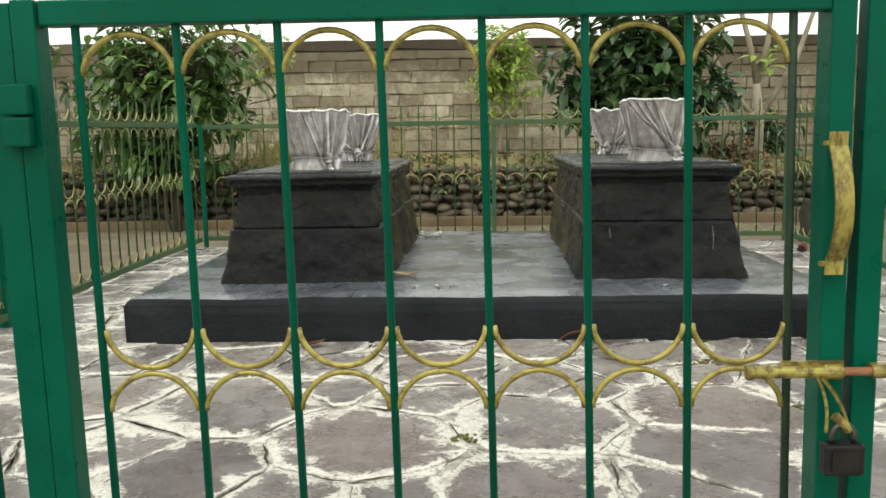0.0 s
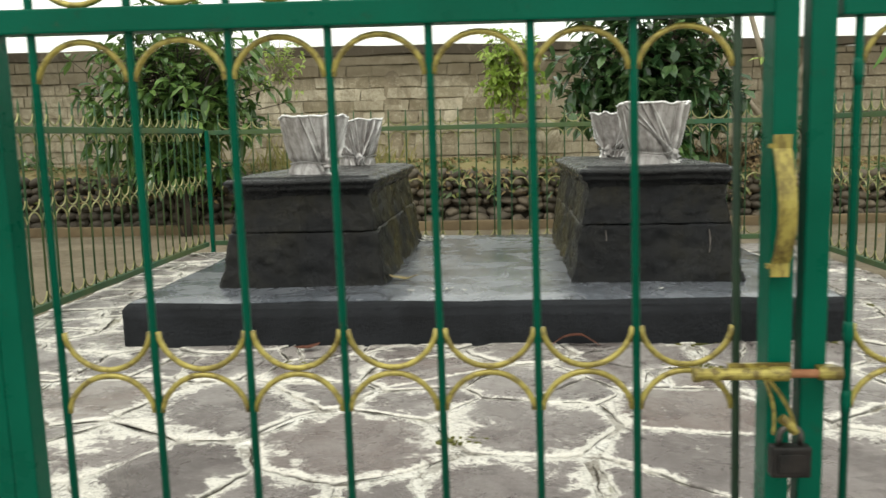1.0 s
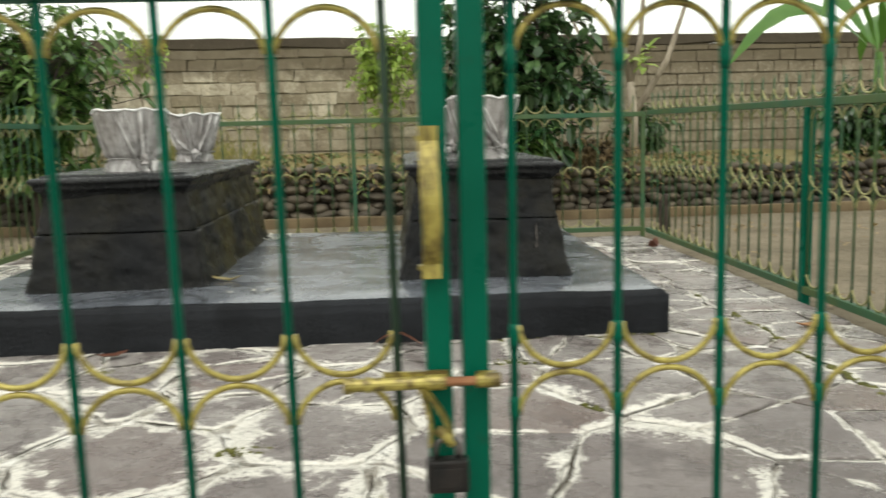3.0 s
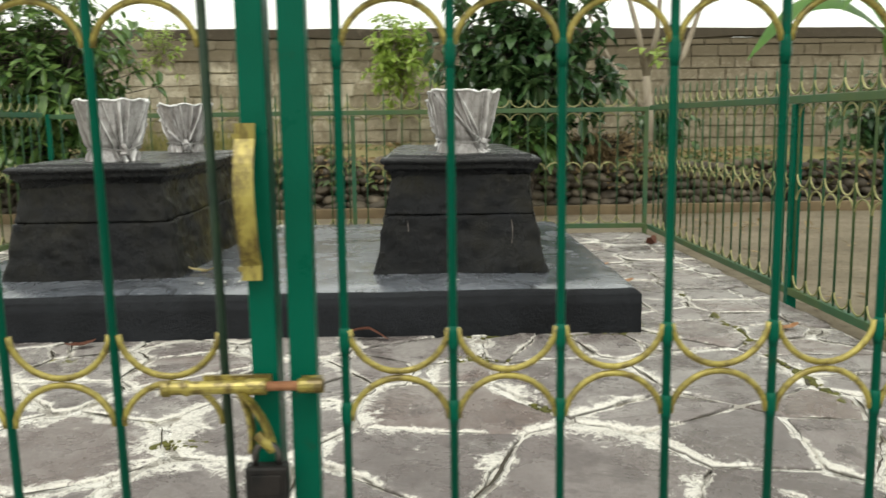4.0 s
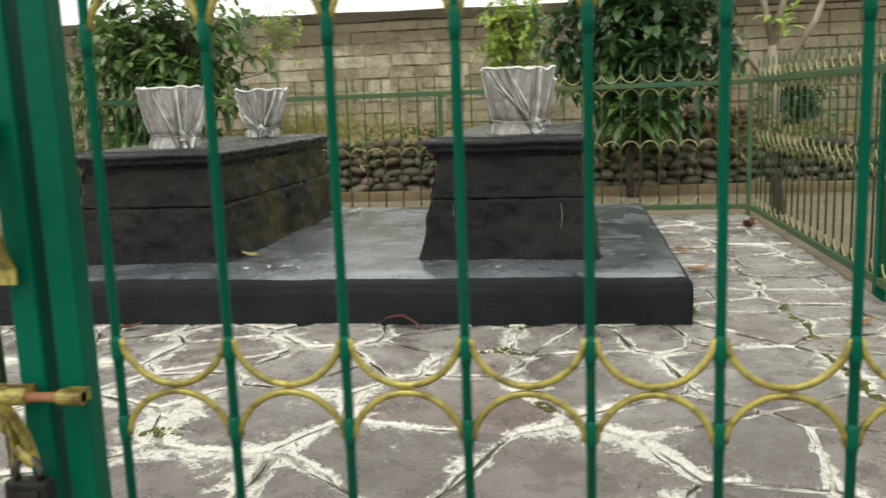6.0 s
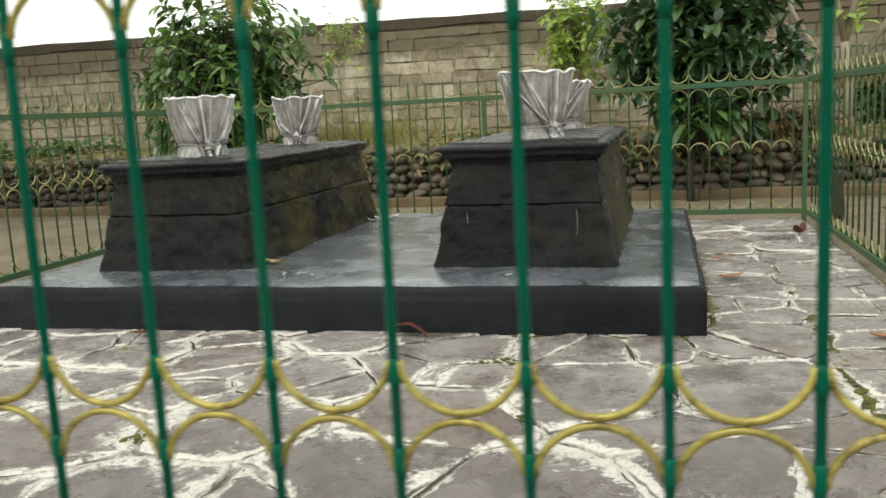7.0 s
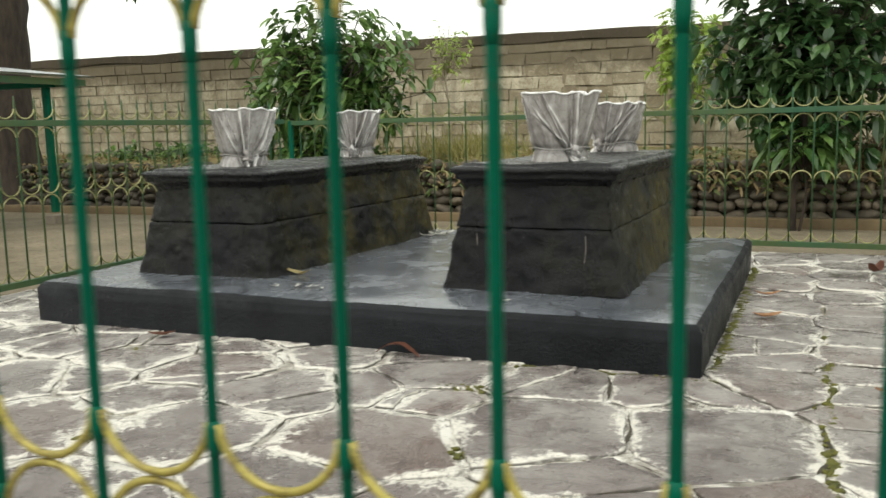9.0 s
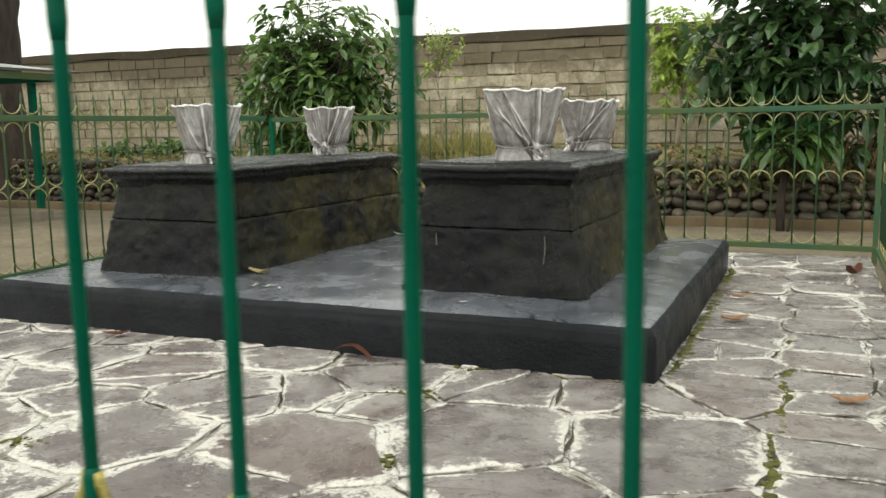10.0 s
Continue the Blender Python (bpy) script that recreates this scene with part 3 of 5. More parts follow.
CUP, ARCH, OLD_CUP, OLD_ARCH = arc_mesh(1, GOLD), arc_mesh(-1, GOLD), arc_mesh(1, OLD_GOLD), arc_mesh(-1, OLD_GOLD)


def fence_run(root, xs, rail, bottom_rail, middle, cups=True, lean=0.0, old=False):
    """Bars at xs with hoops between them, from a shared set of meshes."""
    bars = bar_mesh(bottom_rail - 0.01, rail + 0.155, OLD_GREEN if old else GREEN)
    cup, arch = (OLD_CUP, OLD_ARCH) if old else (CUP, ARCH)
    made = [piece("bar", bars, root, pose(x, 0, middle, 0, -lean, 0) @ pose(0, 0, -middle)) for x in xs]
    for a, b in zip(xs, xs[1:]):
        if b - a > 1.3 * PITCH:
            continue
        x, s, slope = (a + b) / 2, (b - a) / PITCH, math.tan(radians(lean))
        wide = Matrix.Diagonal((s, 1, 1, 1))
        for data, z in ((cup, rail + 0.026), (arch, rail - 0.024), (arch, middle - 0.005), (cup, bottom_rail + 0.022), *([(cup, middle + 0.0035)] if cups else [])):
            piece("arc", data, root, pose(x - slope * (z - middle), 0, z) @ wide)
    return made


def rails(root, x0, x1, rail, bottom_rail, size=0.036, paint=None):
    part("top_rail", boxed(x0, x1, -size / 2, size / 2, rail - size / 2, rail + size / 2, bevel=0.003), paint or GREEN, root)
    part("bottom_rail", boxed(x0, x1, -size / 2, size / 2, bottom_rail - size / 2, bottom_rail + size / 2, bevel=0.003), paint or GREEN, root)


def leaning(bm, degrees):
    """Leans an upright towards -x about the middle of the railing."""
    for v in bm.verts:
        v.co.x -= math.tan(radians(degrees)) * (v.co.z - 0.575)
    return bm


def post(root, x, top, size=0.045, y=0.0, lean=0.0, paint=None):
    part("post", leaning(boxed(x - size / 2, x + size / 2, y - size / 2, y + size / 2, -0.04, top, bevel=0.003), lean), paint or GREEN, root)


FRONT_RAIL, LOW_RAIL, MID, LEAN = 1.073, 0.075, 0.575, 0.9


def front_fence():
    right = thing("fence", "green iron railing with gold hoops beside the gate", "fence", group="enclosure railings")
    xs = [-0.07 + PITCH * k for k in range(0, 14)]
    fence_run(right, xs, FRONT_RAIL, LOW_RAIL, MID)
    # thickly painted welds where the hoops meet the bars
    weld = mesh("weld", tube(bmesh.new(), [(0, 0, -0.02), (0, 0, -0.006), (0, 0, 0.008), (0, 0, 0.016)], [0.0062, 0.0076, 0.0076, 0.0062], 10), GREEN, smooth=True)
    for x in xs:
        for z in (0.984, 0.622, 0.523):
            piece("weld", weld, right, pose(x, 0, z))
    rails(right, -0.098, 1.80, FRONT_RAIL, LOW_RAIL)
    post(right, -0.1225, FRONT_RAIL + 0.018, 0.034)
    left = thing("fence", "green iron railing with gold hoops on the hinge side", "fence", group="enclosure railings")
    xs = [-1.372 - PITCH * k for k in range(0, 11)]
    fence_run(left, xs[::-1], FRONT_RAIL, LOW_RAIL, MID, True, LEAN)
    rails(left, FENCE_LEFT + 0.03, -1.318, FRONT_RAIL, LOW_RAIL)
    post(left, -1.2995, FRONT_RAIL + 0.018, 0.04, 0.0, LEAN)


def gate():
    root = thing("gate", "closed green iron gate with gold hoops and brass-coloured bolt", "gate")
    xs = [-1.2 + 0.1393 * k for k in range(8)]
    bars = fence_run(root, xs, FRONT_RAIL, LOW_RAIL + 0.02, MID, True, LEAN)
    # the bar beside the bolt has gone dark with grime
    bars[-1].data = bar_mesh(LOW_RAIL + 0.01, FRONT_RAIL + 0.155, GRIMY_GREEN)
    part("top_rail", boxed(-1.25, -0.184, -0.017, 0.017, 1.06, 1.094, bevel=0.003), GREEN, root)
    part("bottom_rail", boxed(-1.25, -0.184, -0.017, 0.017, 0.07, 0.11, bevel=0.003), GREEN, root)
    part("stile", leaning(boxed(-1.279, -1.246, -0.021, 0.021, 0.05, 1.095, bevel=0.003), LEAN), GREEN, root)
    part("stile", leaning(boxed(-0.187, -0.154, -0.021, 0.031, 0.05, 1.095, bevel=0.003), 0.2), GREEN, root)
    for z in (0.94, 0.22):
        hinge = part("hinge", boxed(-1.299, -1.262, -0.042, -0.022, z - 0.042, z - 0.002, bevel=0.003), GREEN, root, "painted block hinge")
        part("knuckle", boxed(-1.299, -1.262, -0.042, -0.022, z + 0.001, z + 0.042, bevel=0.003), GREEN, hinge)
    # pull handle: a strip bowed towards the visitor
    curve = [(-0.179 + 0.001 * math.sin(6 * t), -0.034 - 0.026 * math.sin(math.pi * min(max((t - 0.1) / 0.8, 0), 1)) ** 0.8, 0.708 + 0.192 * t) for t in even(0, 1, 21)]
    handle = part("handle", ribbon(bmesh.new(), curve, (1, 0, 0), 0.024, 0.004), STREAKED_GOLD, root, "bowed gold strip handle")
    for z in (0.722, 0.885):
        part("standoff", boxed(-0.195, -0.178, -0.034, -0.022, z - 0.003, z + 0.003), WORN_GOLD, handle)
    # sliding bolt
    y, z = -0.042, MID
    bolt = part("bolt", tube(bmesh.new(), [(-0.292, y, z), (-0.168, y, z)], [0.0085, 0.0085], 14), WORN_GOLD, root, "gold-painted barrel bolt", smooth=False)
    part("rod", tube(bmesh.new(), [(-0.17, y, z), (-0.094, y, z)], [0.0062, 0.0062], 12), RUST, bolt, "rusty sliding rod")
    part("backplate", boxed(-0.245, -0.160, y + 0.006, y + 0.012, z - 0.006, z + 0.013), WORN_GOLD, bolt)
    for x0, x1, r in ((-0.295, -0.284, 0.011), (-0.268, -0.26, 0.0105), (-0.19, -0.165, 0.0105), (-0.126, -0.094, 0.0098)):
        part("collar", tube(bmesh.new(), [(x0, y, z), (x0 + 0.002, y, z), (x1 - 0.002, y, z), (x1, y, z)], [r * 0.9, r, r, r * 0.9], 14), WORN_GOLD, bolt)
    part("bracket", boxed(-0.192, -0.163, y, -0.022, z - 0.008, z + 0.008, bevel=0.002), WORN_GOLD, bolt)
    part("keeper", boxed(-0.124, -0.096, y, -0.0225, z - 0.008, z + 0.008, bevel=0.002), WORN_GOLD, bolt)
    for a, b in (((-0.198, y - 0.002, z - 0.006), (-0.186, y - 0.006, 0.492)), ((-0.194, y - 0.006, z - 0.006), (-0.158, y - 0.012, 0.500))):
        curve = [Vector(a).lerp(Vector(b), t) + Vector((0.006 * math.sin(math.pi * t), 0, 0)) for t in even(0, 1, 9)]
        part("hasp", ribbon(bmesh.new(), curve, (0.35, 1, 0), 0.012, 0.004), WORN_GOLD, bolt, "gold hasp strap")
    part("staple", tube(bmesh.new(), [(-0.178, y - 0.012, 0.517), (-0.166, y - 0.014, 0.506), (-0.158, y - 0.012, 0.497)], [0.007] * 3, 10), WORN_GOLD, bolt)


def padlock():
    root = thing("padlock", "closed black padlock hanging from the gate's hasp", "padlock", pose(-0.166, -0.056, 0.429))
    body = part("body", boxed(-0.027, 0.027, -0.011, 0.011, 0.006, 0.05, bevel=0.004), BLACK_METAL, root)
    part("faceplate", boxed(-0.018, 0.018, -0.0135, -0.0108, 0.014, 0.04, bevel=0.001), BLACK_METAL, body)
    curve = [(-0.0145, 0, 0.049), (-0.0145, 0, 0.062), *((-0.0145 * math.cos(a), 0, 0.062 + 0.0145 * math.sin(a)) for a in even(0.3, math.pi - 0.3, 7)), (0.0145, 0, 0.062), (0.0145, 0, 0.049)]
    part("shackle", tube(bmesh.new(), curve, [0.0042] * len(curve), 10), STEEL, root, "dark tarnished shackle", smooth=True)


front_fence()
gate()
padlock()


def side_fence(name, label, a, b, posts, rail, cups=True, size=0.045, dull=()):
    """A railing from point a to point b; posts at metres along it."""
    a, b = Vector((*a, 0)), Vector((*b, 0))
    ahead = b - a
    root = thing(name, label, "fence", Matrix.Translation(a) @ Matrix.Rotation(math.atan2(ahead.y, ahead.x), 4, "Z"), "enclosure railings")
    count = int(ahead.length / PITCH)
    first = (ahead.length - (count - 1) * PITCH) / 2
    fence_run(root, [first + PITCH * k for k in range(count)], rail, 0.06, 0.565, cups, 0.0, True)
    rails(root, 0.02, ahead.length - 0.02, rail, 0.06, 0.036, OLD_GREEN)
    for x in posts:
        post(root, x, rail - 0.02 if 0.1 < x < ahead.length - 0.1 else rail + 0.02, size, 0.004, 0.0, OLD_GREEN if x in dull else GREEN)


side_fence("fence", "green iron railing behind the tombs with gold hoops", (-2.83, FENCE_BACK + 0.18), (1.845, FENCE_BACK), (0.0, 2.375, 4.66), 0.966, False, 0.032, (2.375, 4.66))
side_fence("fence", "long green iron railing with spikes along the paving", (1.842, FENCE_BACK - 0.06), (1.825, 0.06), (2.62,), 0.975)
side_fence("fence", "green iron railing with gold hoops facing the shelter", (FENCE_LEFT, 0.06), (-2.85, FENCE_BACK + 0.12), (2.78,), 0.98)


# ---- back wall of concrete blocks ----
def wall_top(x):
    return 2.243 - 0.0065 * x


def back_wall():
    y, x0, x1, z0 = 12.1, -18.0, 10.0, 0.3
    bm = bmesh.new()
    for n in range(28):
        a, b = x0 + n * (x1 - x0) / 28, x0 + (n + 1) * (x1 - x0) / 28
        verts = [bm.verts.new((x, yy, z)) for x in (a, b) for yy in (y + 0.012, y + 0.17) for z in (z0, wall_top(x) - 0.14)]
        for f in ((0, 1, 5, 4), (2, 6, 7, 3)):
            bm.faces.new([verts[k] for k in f])
    bmesh.ops.recalc_face_normals(bm, faces=bm.faces)
    root = tagged(part("wall_north", bm, JOINT), "weathered brown concrete block wall behind the garden", "wall", kind="structure")
    # rendered coping band
    bm = bmesh.new()
    rows = []
    for x in even(x0, x1, 140):
        t = wall_top(x) + 0.018 * noise.noise(Vector((x * 1.3, 0, 0)))
        low = wall_top(x) - 0.15 + 0.05 * noise.noise(Vector((x * 0.9, 5, 0)))
        rows.append([bm.verts.new(p) for p in ((x, y + 0.006, low), (x, y - 0.012, low + 0.012), (x, y - 0.012, t - 0.012), (x, y, t), (x, y + 0.18, t), (x, y + 0.18, low))])
    for a, b in zip(rows, rows[1:]):
        for k in range(5):
            bm.faces.new((a[k], b[k], b[k + 1], a[k + 1]))
    part("coping_band", bm, COPING, root, "dark stained render band along the top")
    bm = bmesh.new()
    outline = [(-0.13, 0.5), (0.13, 0.5), (0.125, 1.4), (0.12, 1.72), (0.09, 1.83), (0.03, 1.88), (-0.04, 1.87), (-0.1, 1.81), (-0.12, 1.7), (-0.125, 1.2)]
    front = [bm.verts.new((-1.93 + px, y - 0.012, pz)) for px, pz in outline]
    rear = [bm.verts.new((-1.93 + px * 1.06, y + 0.02, pz + 0.01)) for px, pz in outline]
    bm.faces.new(front)
    for k in range(len(outline)):
        j = (k + 1) % len(outline)
        bm.faces.new((front[k], rear[k], rear[j], front[j]))
    bmesh.ops.recalc_face_normals(bm, faces=bm.faces)
    part("pilaster", bm, PILASTER, root, "brown rendered pilaster with a rounded head")
    return root


WALL = back_wall()


def wall_blocks():
    rng = random.Random(7)
    y, course, z0 = 12.1, 0.172, 0.42
    shapes = []
    for k in range(14):
        bm = boxed(-0.5, 0.5, -0.012, 0.03, -0.5, 0.5)
        for v in bm.verts:
            v.co += Vector((rng.uniform(-0.05, 0.05), rng.uniform(-0.007, 0.007), rng.uniform(-0.09, 0.08)))
        shapes.append(mesh("block", bm, BLOCK))
    rest, near = bmesh.new(), 0
    z = z0
    while z < 2.2:
        x = -17.5 + rng.uniform(0, 0.3)
        while x < 9.5:
            w = rng.choice((0.24, 0.36, 0.4, 0.42, 0.44)) * rng.uniform(0.93, 1.07)
            top = wall_top(x) - 0.16
            h = min(course, top - z)
            if h > 0.05:
                m = pose(x + w / 2, y + rng.uniform(-0.012, 0.016), z + h / 2, 0, 0, 0) @ Matrix.Diagonal((w - rng.uniform(0.008, 0.026), 1, h - rng.uniform(0.01, 0.026), 1))
                if -5.6 < x < 2.6 and 0.7 < z and near < 300:
                    piece("block", rng.choice(shapes), WALL, m)
                    near += 1
                else:
                    bmesh.ops.create_cube(rest, size=1, matrix=m @ Matrix.Diagonal((1, 0.042, 1, 1)))
            x += w
        z += course
    ob = part("blockwork", rest, BLOCK, WALL)
    tagged(ob, kind="stuff")


# ---- raised bed, river stone retaining wall, kerb ----
BED_FRONT = 8.97


def bed_height(x, y):
    rise = min(1.0, max(0.0, (y - BED_FRONT) / 0.5))
    level = 0.43 + 0.11 * rise - 0.11 * min(1, max(0, (x - 0.5) / 1.5))
    return level + 0.05 * noise.noise(Vector((x * 0.8, y * 0.8, 1))) + 0.025 * noise.noise(Vector((x * 3, y * 3, 1)))


def planting_bed():
    bm = bmesh.new()
    xs, ys = even(-18, 10, 170), even(BED_FRONT, 12.1, 30)
    grid = [[bm.verts.new((x, y, bed_height(x, y))) for x in xs] for y in ys]
    skirt = [bm.verts.new((x, BED_FRONT, -0.25)) for x in xs]
    for a, b in zip([skirt, *grid], grid):
        for k in range(len(xs) - 1):
            bm.faces.new((a[k], a[k + 1], b[k + 1], b[k]))
    return tagged(part("planting_bed", bm, BED, smooth=True), "raised bed of mossy brown soil before the wall", "ground", kind="structure")


def kerb():
    bm = boxed(-10.0, 7.0, 8.56, 8.68, -0.2, -0.062, bevel=0.012)
    bmesh.ops.subdivide_edges(bm, edges=[e for e in bm.edges if e.calc_length() > 5], cuts=60, use_grid_fill=True)
    roughen(bm, 0.008, 2.3)
    return tagged(part("kerb", bm, KERB, smooth=True), "low ochre concrete kerb below the stones", "kerb", kind="structure")


def stone_meshes(count, rng):
    out = []
    for k in range(count):
        bm = bmesh.new()
        bmesh.ops.create_icosphere(bm, subdivisions=2, radius=0.5)
        for v in bm.verts:
            v.co *= 1 + 0.16 * noise.noise(v.co * 1.8 + Vector((7.3 * k, 0, 0)))
        out.append(mesh("river_stone", bm, RIVER, smooth=True))
    return out


def retaining_wall():
    root = thing("stone_retaining_wall", "dry-laid wall of rounded brown river stones", "retaining wall", kind="structure")
    core = boxed(-15.0, 7.5, 8.9, BED_FRONT + 0.02, -0.22, 0.36)
    bmesh.ops.subdivide_edges(core, edges=[e for e in core.edges if e.calc_length() > 5], cuts=50)
    # near-black core paints in the shade of the gaps between stones
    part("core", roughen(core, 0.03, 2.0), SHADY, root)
    return root


planting_bed()
kerb()
STONES = retaining_wall()


def river_stones():
    rng = random.Random(11)
    shapes = stone_meshes(7, rng)
    rest, z, near = [], -0.06, 0
    for row in range(6):
        x = -14.8 + rng.uniform(0, 0.2)
        while x < 7.4:
            w = rng.uniform(0.09, 0.236) * (1.3 if row < 1 else 1)
            h = rng.uniform(0.085, 0.135)
            top = 0.51 - 0.11 * min(1, max(0, (x - 0.5) / 1.5))
            if z < top:
                m = pose(x + w / 2, 8.83 + 0.015 * row + rng.uniform(-0.02, 0.02), z + rng.uniform(-0.025, 0.025), rng.uniform(-12, 12), rng.uniform(-20, 20), rng.uniform(-20, 20)) @ Matrix.Diagonal((w * 1.06, rng.uniform(0.17, 0.25), h * 1.08, 1))
                if -2.9 < x < 4.0 and near < 300:
                    piece("river_stone", rng.choice(shapes), STONES, m)
                    near += 1
                else:
                    rest.append(m)
            x += w * 0.93
        z += 0.101
    bm = bmesh.new()
    for k, m in enumerate(rest):
        bmesh.ops.create_icosphere(bm, subdivisions=2, radius=0.5, matrix=m)
    for v in bm.verts:
        v.co += 0.012 * noise.noise_vector(v.co * 7)
    tagged(part("far_stones", bm, RIVER, STONES, smooth=True), kind="stuff")


# ---- plants ----
def add_leaf(bm, base, way, up, length, width, droop=0.3):
    """A folded, pointed leaf of eight triangles."""
    way = way.normalized()
    side = way.cross(up)
    side = side.normalized() if side.length > 1e-3 else way.orthogonal().normalized()
    normal = side.cross(way)
    spine, left, right = [], [], []
    for t, w in ((0.0, 0.0), (0.25, 0.85), (0.66, 1.0), (1.0, 0.0)):
        p = base + way * length * t - Vector((0, 0, droop * length * t * t)) + normal * 0.0
        spine.append(bm.verts.new(p))
        if w:
            left.append(bm.verts.new(p - side * width / 2 * w + normal * width * 0.16))
            right.append(bm.verts.new(p + side * width / 2 * w + normal * width * 0.16))
    for edge, flip in ((left, 1), (right, -1)):
        for f in ((spine[0], spine[1], edge[0]), (spine[1], spine[2], edge[1], edge[0]), (spine[2], spine[3], edge[1])):
            bm.faces.new(f if flip > 0 else f[::-1])


def spray(bm, at, way, count, length, width, rng, droop):
    """A tuft of leaves at the end of a twig."""
    for k in range(count):
        turn = 2.4 * k + rng.uniform(-0.4, 0.4)
        side = way.orthogonal().normalized()
        out = (Matrix.Rotation(turn, 3, way) @ side) * rng.uniform(0.7, 1.1) + way * rng.uniform(0.05, 0.7)
        s = rng.uniform(0.7, 1.15)
        add_leaf(bm, at - way * rng.uniform(0, 0.12), out, Vector((rng.uniform(-0.3, 0.3), rng.uniform(-0.3, 0.3), 1)), length * s, width * s, droop * rng.uniform(0.5, 1.5))


def leafy_tree(name, label, category, foot, centre, radii, sprays, leaf_length, leaf_width, per, bark, foliage, seed, trunk=0.05, droop=0.35, limbs=7, hollow=0.45):
    rng = random.Random(seed)
    root = thing(name, label, category, pose(*foot))
    foot, centre = Vector(foot), Vector(centre)
    wood, crown = bmesh.new(), bmesh.new()
    top = centre - foot + Vector((0, 0, radii[2] * 0.5))
    stem = [top * t + Vector((0.04 * math.sin(5 * t + seed), 0.04 * math.cos(4 * t), 0)) * (t > 0) for t in even(0, 1, 8)]
    tube(wood, stem, [trunk * (1 - 0.75 * t) for t in even(0, 1, 8)], 9)
    tips = []
    for k in range(sprays):
        while True:
            p = Vector((rng.uniform(-1, 1), rng.uniform(-1, 1), rng.uniform(-1, 1)))
            if hollow < p.length < 1:
                break
        lump = 0.8 + 0.62 * noise.noise(p * 2.7 + Vector((seed, 0, 0)))
        tips.append(centre - foot + Vector((p.x * radii[0], p.y * radii[1], p.z * radii[2])) * lump)
    for k in range(limbs):
        end = tips[(k * 7) % len(tips)]
        start = stem[2 + k % 5]
        middle = start.lerp(end, 0.5) + Vector((0, 0, 0.12))
        tube(wood, [start, middle, end], [trunk * 0.45, trunk * 0.28, trunk * 0.1], 6)
    for tip in tips:
        core = stem[4].lerp(stem[6], rng.random())
        way = (tip - core)
        way = (way.normalized() + Vector((0, 0, 0.15))).normalized()
        tube(wood, [tip - way * min(0.4, (tip - core).length), tip], [0.006, 0.003], 4)
        spray(crown, tip, way, rng.randint(*per), leaf_length, leaf_width, rng, droop)
    part("trunk", wood, bark, root, smooth=True)
    part("crown", crown, foliage, root)
    return root


def plants():
    leafy_tree("tree", "small tree with big dark glossy leaves behind the railing", "tree", (1.18, 8.36, -0.2), (1.28, 8.75, 1.5), (1.15, 0.84, 1.3), 460, 0.2, 0.104, (5, 7), BARK, LEAF_DARK, 5, 0.042, 0.28, 9, 0.3)
    leafy_tree("bush", "low shoots with fresh green leaves under the dark tree", "bush", (1.24, 8.34, -0.2), (1.28, 8.3, 0.7), (0.55, 0.22, 0.24), 30, 0.21, 0.09, (4, 6), BARK, LEAF_MID, 6, 0.015, 0.6, 3, 0.1)
    leafy_tree("tree", "broad leafy shrub with mid-green leaves on the raised bed", "tree", (-3.9, 8.4, -0.2), (-4.05, 8.75, 1.44), (1.34, 0.85, 1.14), 430, 0.205, 0.078, (5, 7), BARK, LEAF_MID, 9, 0.05, 0.34, 9, 0.22)
    leafy_tree("bush", "fresh green low growth under the broad shrub", "bush", (-3.95, 8.38, -0.2), (-4.1, 8.42, 0.7), (0.85, 0.25, 0.36), 60, 0.19, 0.08, (5, 7), BARK, LEAF_MID, 23, 0.02, 0.4, 5, 0.1)
    leafy_tree("bush", "light green bush with small leaves against the wall", "bush", (-0.2, 11.3, 0.5), (-0.17, 11.2, 1.78), (0.6, 0.4, 0.8), 165, 0.13, 0.06, (6, 9), PALE_BARK, LEAF_LIGHT, 12, 0.03, 0.2, 6, 0.2)
    leafy_tree("sapling", "thin pale green sapling rising above the wall", "sapling", (-3.35, 10.8, 0.5), (-3.3, 10.8, 1.98), (0.42, 0.3, 0.6), 42, 0.1, 0.045, (4, 6), PALE_BARK, LEAF_LIGHT, 14, 0.016, 0.3, 5, 0.2)
    leafy_tree("bush", "dry brown bush of withered leaves on the bed", "bush", (2.2, 9.2, 0.3), (2.18, 9.1, 0.52), (0.81, 0.36, 0.33), 420, 0.075, 0.026, (5, 8), BARK, LEAF_DRY, 15, 0.02, 0.7, 4, 0.05)
    leafy_tree("bush", "green bush beyond the long railing", "bush", (5.85, 9.7, 0.3), (5.92, 9.7, 0.84), (0.84, 0.55, 0.7), 200, 0.13, 0.06, (5, 8), BARK, LEAF_DARK, 17, 0.02, 0.4, 5, 0.2)
    leafy_tree("bush", "dark low bush against the wall beyond the railing", "bush", (3.6, 11.4, 0.4), (3.6, 11.4, 0.85), (0.6, 0.4, 0.45), 60, 0.15, 0.06, (5, 8), BARK, LEAF_DARK, 19, 0.02, 0.4, 5, 0.2)
    leafy_tree("bush", "low green plants on the bed beside the shelter", "bush", (-7.2, 9.7, 0.45), (-7.1, 9.7, 0.63), (1.7, 0.5, 0.16), 80, 0.12, 0.06, (5, 7), BARK, LEAF_MID, 18, 0.012, 0.3, 5, 0.0)
    slender_tree()
    banana()
    shade_tree()
    straw()
    creepers()


